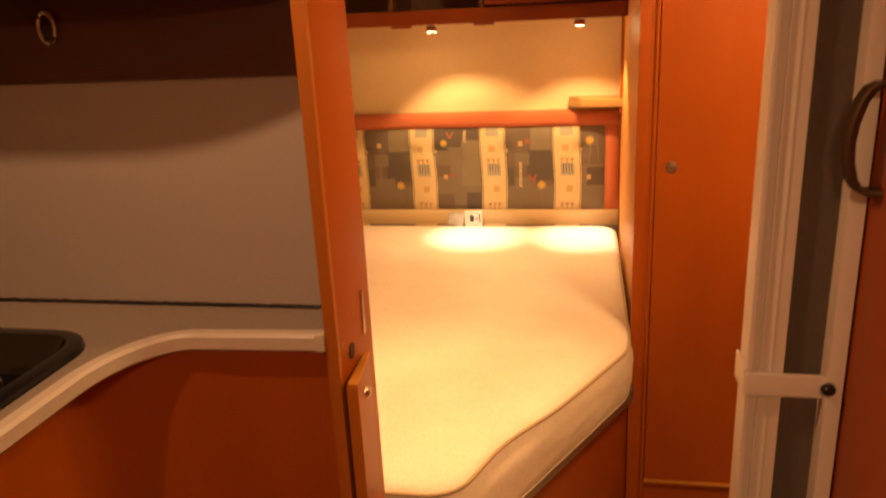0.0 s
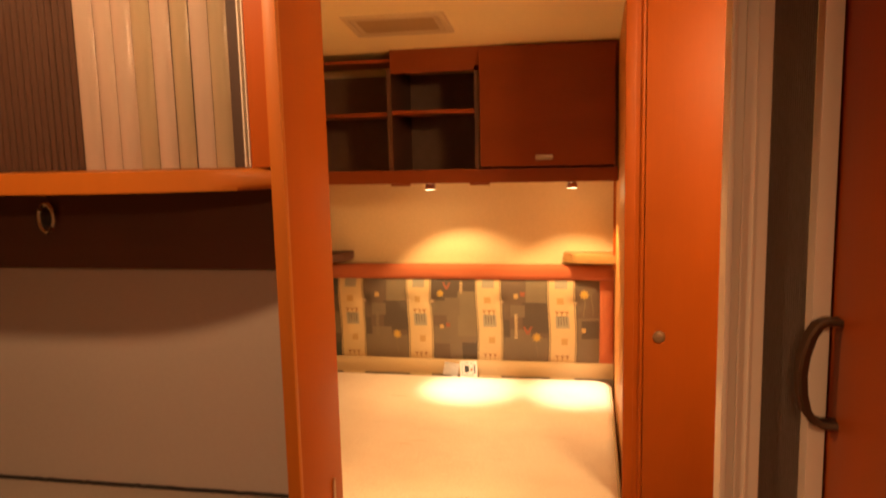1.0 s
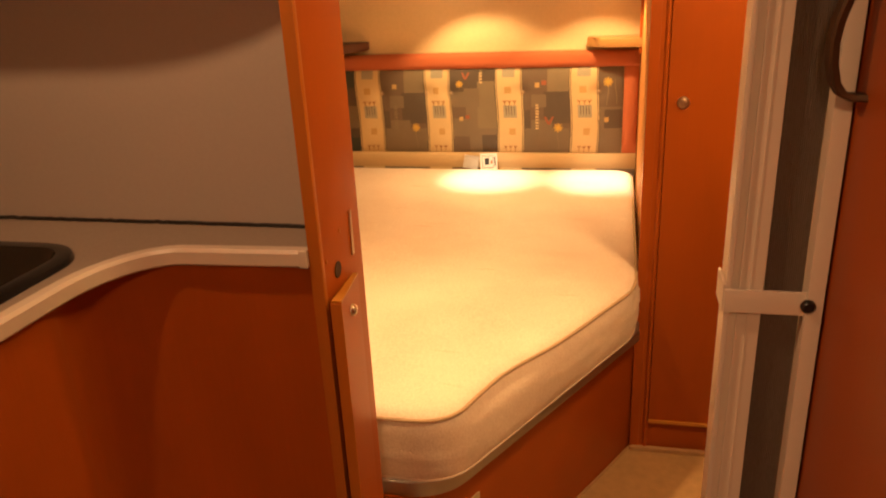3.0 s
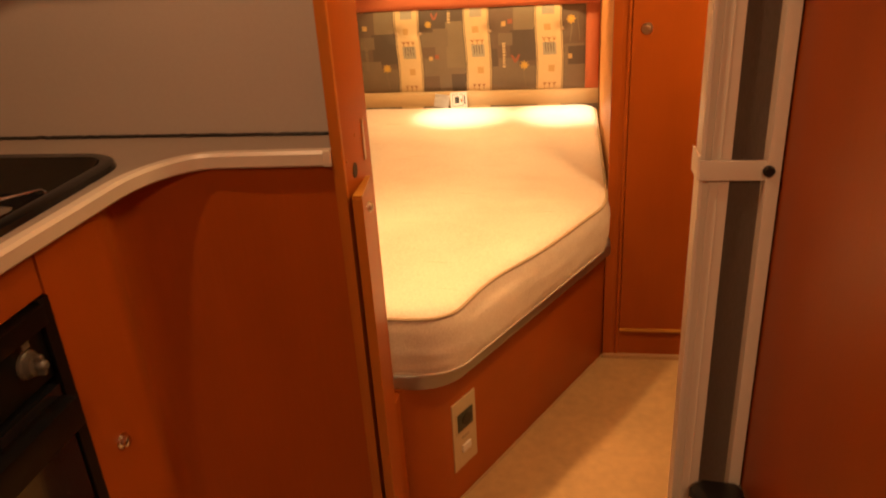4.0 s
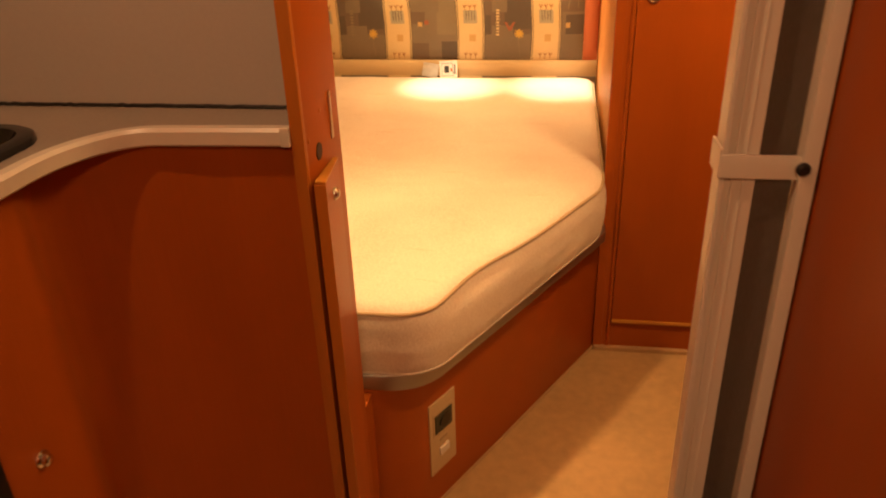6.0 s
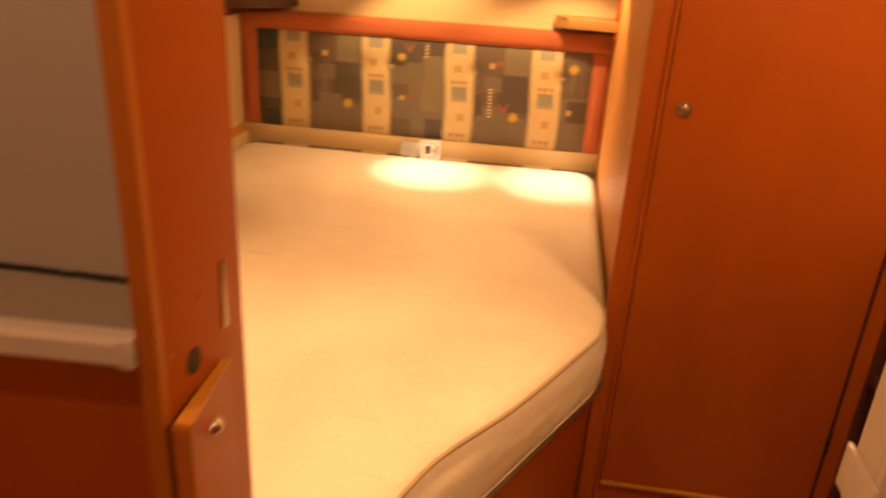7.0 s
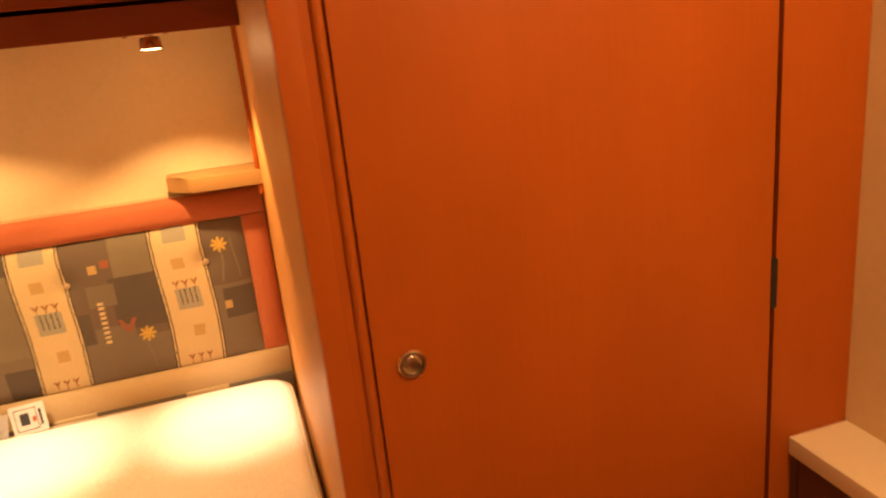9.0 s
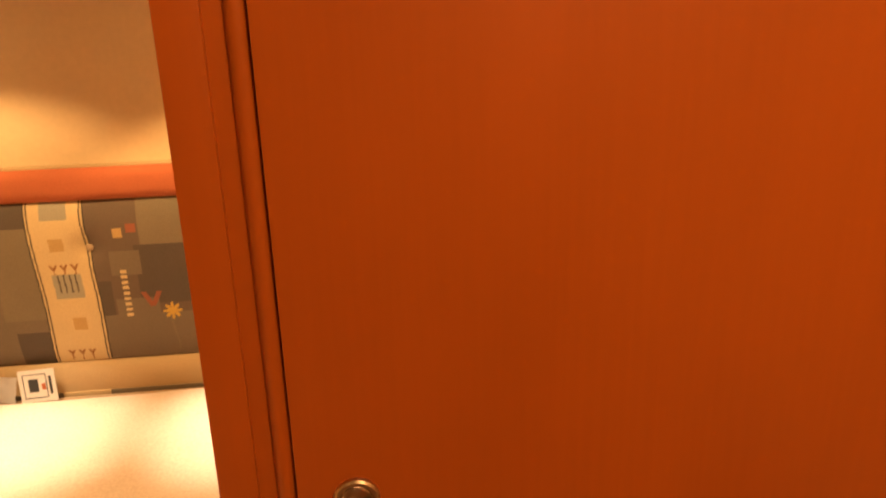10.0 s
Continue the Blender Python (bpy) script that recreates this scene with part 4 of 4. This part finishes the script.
def headboard():
    h = thing("headboard", "padded headboard in striped patchwork cloth with terracotta border", "headboard")
    part("board", boxed(XL + 0.002, SIDE - 0.002, 3.006, YB - 0.001, 0.42, 1.008), BEIGE_CLOTH, h)

    def pad(x0, x1, z0, z1, y, bulge, mat, name, label=""):
        nx, nz = max(3, int((x1 - x0) / 0.02)), max(6, int((z1 - z0) / 0.008))
        bm = bmesh.new()
        g = [[None] * (nz + 1) for _ in range(nx + 1)]
        for i in range(nx + 1):
            for j in range(nz + 1):
                u, v = i / nx, j / nz
                f = (1 - (2 * v - 1) ** 4) * (1 - (2 * u - 1) ** 12 * 0.9)
                wr = 0.0015 * noise.noise((u * 30 * (x1 - x0), v * 3, x0 * 7)) * f
                g[i][j] = bm.verts.new((x0 + (x1 - x0) * u, y - bulge * f - wr, z0 + (z1 - z0) * v))
        for i in range(nx):
            for j in range(nz):
                bm.faces.new((g[i][j], g[i + 1][j], g[i + 1][j + 1], g[i][j + 1]))
        edge = [e for e in bm.edges if e.is_boundary]
        ext = bmesh.ops.extrude_edge_only(bm, edges=edge)
        for v in ext["geom"]:
            if isinstance(v, bmesh.types.BMVert):
                v.co.y = 3.0065
        return part(name, bm, mat, h, label, smooth=70)
    pad(XL + 0.004, SIDE - 0.003, HZ1 + 0.001, 1.006, 2.998, 0.012, ORANGE_CLOTH, "top_border", "terracotta padded border")
    pad(XL + 0.004, HX0 - 0.001, HZ0, HZ1, 2.998, 0.010, ORANGE_CLOTH, "side_border", "terracotta padded border")
    pad(HX1 + 0.001, SIDE - 0.003, HZ0, HZ1, 2.998, 0.010, ORANGE_CLOTH, "side_border", "terracotta padded border")
    pad(XL + 0.004, SIDE - 0.003, 0.50, HZ0 - 0.001, 2.993, 0.012, BEIGE_CLOTH, "lower_roll", "plain beige padded roll")
    # the printed cloth, one small square per thread bundle
    step = 0.0013
    nx, nz = int((HX1 - HX0) / step), int((HZ1 - HZ0) / step)
    verts, faces, index = [], [], []
    tufts = [(b + 0.004, 0.856) for _, b in STRIPES] + [(a - 0.004, 0.856) for a, _ in STRIPES[1:2]]
    for j in range(nz + 1):
        for i in range(nx + 1):
            x, z = HX0 + (HX1 - HX0) * i / nx, HZ0 + (HZ1 - HZ0) * j / nz
            u, v = i / nx, j / nz
            f = (1 - (2 * v - 1) ** 6) * (1 - (2 * u - 1) ** 20)
            dent = sum(0.011 * math.exp(-((x - a) ** 2 + (z - b) ** 2) / 0.0008) for a, b in tufts)
            verts.append((x, 2.999 - 0.013 * f + dent * f - 0.001 * noise.noise((x * 14, z * 14, 0)), z))
    for j in range(nz):
        for i in range(nx):
            a = j * (nx + 1) + i
            faces.append((a, a + 1, a + nx + 2, a + nx + 1))
            x, z = HX0 + (HX1 - HX0) * (i + 0.5) / nx, HZ0 + (HZ1 - HZ0) * (j + 0.5) / nz
            index.append(CLOTH_NAMES.index(print_of(x, z)))
    me = bpy.data.meshes.new("printed_cloth")
    me.from_pydata(verts, [], faces)
    for name in CLOTH_NAMES:
        me.materials.append(material("cloth_" + name, CLOTH[name], 0.95, scale=380, amount=0.22, bump=0.3, blotch=8))
    me.polygons.foreach_set("material_index", index)
    me.polygons.foreach_set("use_smooth", [True] * len(faces))
    cloth = new("printed_cloth", me)
    cloth.parent = h
    tagged(cloth, "striped patchwork furnishing cloth")
    # the same cloth shows again in a narrow band below the roll
    cuts = [HX0] + [v for ab in STRIPES for v in ab] + [SIDE - 0.004]
    for k, (a, b) in enumerate(zip(cuts, cuts[1:])):
        part("lower_cloth", boxed(a + 0.0005, b - 0.0005, 2.9790, 2.9830, 0.535, 0.5645, bevel=0.001), bpy.data.materials["cloth_cream" if k % 2 else ("cloth_grey", "cloth_olive")[k // 2 % 2]], h, "striped cloth below the roll")
    for a, b in tufts:
        part("tuft_button", lathe([(0.007, 0), (0.0065, 0.003), (0.003, 0.005)], Matrix.Translation((a, 2.9965, b)) @ pose(0, 0, 0, 90, 0, 0), 14), PIPING, cloth, "covered tuft button")


headboard()


def leaflet(x, tilt, name, label, creased=False):
    t = thing(name, label, "leaflet")
    m = Matrix.Translation((x, 2.965, 0.592)) @ pose(0, 0, 0, 80, tilt, 0)

    def put(n, bm, mat, lab=""):
        bmesh.ops.transform(bm, matrix=m, verts=bm.verts)
        part(n, bm, mat, t, lab)
    if creased:
        bm = bmesh.new()
        g = [[bm.verts.new((-0.03 + 0.06 * i / 8, -0.028 + 0.052 * j / 8, 0.006 * noise.noise((i * 0.55, j * 0.55, 3.0)) + 0.003)) for j in range(9)] for i in range(9)]
        for i in range(8):
            for j in range(8):
                bm.faces.new((g[i][j], g[i + 1][j], g[i + 1][j + 1], g[i][j + 1]))
        bmesh.ops.solidify(bm, geom=bm.faces[:], thickness=0.0006)
        put("sheet", bm, CARD, "creased paper")
        return
    put("card", boxed(-0.034, 0.034, -0.032, 0.032, 0, 0.002), CARD)
    for k in range(4):
        a, b = ((-0.026, -0.0245, -0.024, 0.024), (0.0165, 0.018, -0.024, 0.024), (-0.026, 0.018, -0.024, -0.0225), (-0.026, 0.018, 0.0225, 0.024))[k][:2], ((-0.024, 0.024), (-0.024, 0.024), (-0.024, -0.0225), (0.0225, 0.024))[k]
        put("print", boxed(*a, *b, 0.0021, 0.0026), INK, "thin printed frame")
    put("print", boxed(-0.016, 0.002, -0.012, 0.014, 0.0021, 0.0026), INK, "black printed symbol")
    put("print", boxed(0.022, 0.027, -0.018, 0.018, 0.0021, 0.0026), INK, "small printed bar")
    put("print", boxed(0.008, 0.015, -0.008, 0.004, 0.0021, 0.0026), ORANGE_CLOTH, "red printed mark")


leaflet(0.195, -3, "leaflet", "small white printed leaflet against the headboard roll")
leaflet(0.125, 9, "leaflet", "crumpled pale leaflet against the headboard roll", True)


def corner_shelf(x0, x1, right):
    s = thing("corner_shelf", "small cherry corner shelf above the headboard" if right else "dark brown corner shelf with bracket on the side wall", "shelf")
    d = 0.10
    if right:
        plan = [(x0, YB), (x0, YB - d * 0.45)] + [(x0 + 0.02 + 0.03 * k / 4, YB - d * 0.45 - d * 0.5 * math.sin(k / 4 * math.pi / 2)) for k in range(1, 5)] + [(x1, YB - d * 1.1), (x1, YB)]
    else:
        plan = [(x0, YB), (x0, YB - d * 1.9)] + [(x0 + 0.05 + (x1 - x0 - 0.05) * k / 5, YB - d * 0.45 - d * 1.45 * math.cos(k / 5 * math.pi / 2)) for k in range(0, 6)] + [(x1, YB)]
    part("board", prism(plan, 1.022, 1.054, 0.003), PALE_WOOD if right else BROWN, s)
    if not right:
        part("bracket", boxed(x0 + 0.001, x0 + 0.03, YB - d * 1.85, YB - 0.005, 0.995, 1.15, bevel=0.008), BROWN, s)
    if right:
        part("upright", boxed(x1 - 0.010, x1 - 0.001, YB - d * 1.05, YB - d * 0.95, 1.0, 1.35, bevel=0.002), CHERRY, s, "thin cherry upright")


corner_shelf(0.565, SIDE, True)
corner_shelf(XL, -0.280, False)


def rear_cupboard():
    c = thing("rear_wall_cupboard", "cherry wall cupboard with open shelves over the bed, shade in its veneer", "cupboard")
    y = 2.72
    zb, zt = 1.345, 1.815
    part("bottom", boxed(XL + 0.001, SIDE - 0.001, y + 0.002, YB - 0.001, zb, zb + 0.018), CHERRY_SHADED, c)
    part("front_rail", boxed(XL + 0.001, SIDE - 0.001, y - 0.004, y + 0.014, zb - 0.006, zb + 0.042, bevel=0.003), CHERRY_SHADED, c)
    part("top", boxed(XL + 0.001, SIDE - 0.001, y + 0.02, YB - 0.05, 1.765, 1.775), CHERRY_SHADED, c)
    part("top_rail", boxed(-0.022, SIDE - 0.001, y, y + 0.016, 1.722, 1.806), CHERRY_SHADED, c)
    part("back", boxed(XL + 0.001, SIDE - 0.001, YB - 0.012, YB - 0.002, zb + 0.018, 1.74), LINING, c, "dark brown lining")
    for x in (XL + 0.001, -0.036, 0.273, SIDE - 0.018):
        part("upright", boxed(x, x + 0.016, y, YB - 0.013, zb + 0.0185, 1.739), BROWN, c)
    part("shelf", boxed(-0.019, 0.272, y + 0.004, YB - 0.013, 1.580, 1.594), CHERRY_SHADED, c)
    part("shelf", boxed(XL + 0.018, -0.037, y + 0.030, YB - 0.013, 1.577, 1.591), CHERRY_SHADED, c)
    d = part("door", boxed(0.293, 0.745, y - 0.016, y - 0.001, 1.394, 1.792, bevel=0.003), CHERRY_SHADED, c)
    part("latch", boxed(0.482, 0.540, y - 0.022, y - 0.0165, 1.415, 1.432, bevel=0.004), BRASS, d, "oval metal latch")
    for x in (0.0, 0.283):
        part("bracket", prism([(x - 0.03, y - 0.002), (x + 0.04, y - 0.002), (x + 0.03, y + 0.05), (x - 0.02, y + 0.05)], zb - 0.014, zb - 0.0065), CHERRY_SHADED, c)


rear_cupboard()


def spot(x):
    s = thing("spot_lamp", "small chrome halogen spot lamp under the wall cupboard, lit", "lamp", "spots over the bed")
    m = Matrix.Translation((x, 2.77, 1.339))
    base = part("base", boxed(x - 0.048, x + 0.034, 2.756, 2.784, 1.3395, 1.3445, bevel=0.002), BLACK_PLASTIC, s, "dark mounting plate")
    for dx in (-0.040, 0.028):
        part("screw", lathe([(0.004, 0), (0.004, -0.002), (0.002, -0.003)], Matrix.Translation((x + dx, 2.77, 1.3395)), 10), STEEL, base)
    body = part("body", lathe([(0.007, 0.0), (0.007, -0.003), (0.0155, -0.004), (0.0175, -0.007), (0.0190, -0.021), (0.0205, -0.0235), (0.0175, -0.0235), (0.0165, -0.021)], m, 24), CHROME, s, "chrome lamp body")
    part("lens", lathe([(0.0168, -0.0215), (0.0168, -0.0245), (0.010, -0.0252), (0.002, -0.0254)], m, 24), GLOW, body, "glowing frosted lens")


spot(0.10)
spot(0.603)

# window-side details on the left wall
structure("trim_wall_rail", boxed(XL + 0.0, XL + 0.012, 1.20, 2.99, 0.598, 0.622, bevel=0.004), CHERRY_LIGHT, "thin cherry rail along the side wall above the mattress")
structure("trim_wall_ledge", boxed(XL + 0.0, XL + 0.018, 1.20, 2.99, 0.53, 0.596, bevel=0.004), WALLPAPER, "cream ledge board along the side wall")
wf = thing("window_frame", "curved wooden window surround on the side wall", "window")
pts = [(XL + 0.004, 2.60 - 0.0, 1.25), (XL + 0.004, 2.60, 0.95), (XL + 0.004, 2.625, 0.80), (XL + 0.004, 2.635, 0.77)]
part("trim", tube(pts, 0.006, 8), CHERRY_LIGHT, wf)
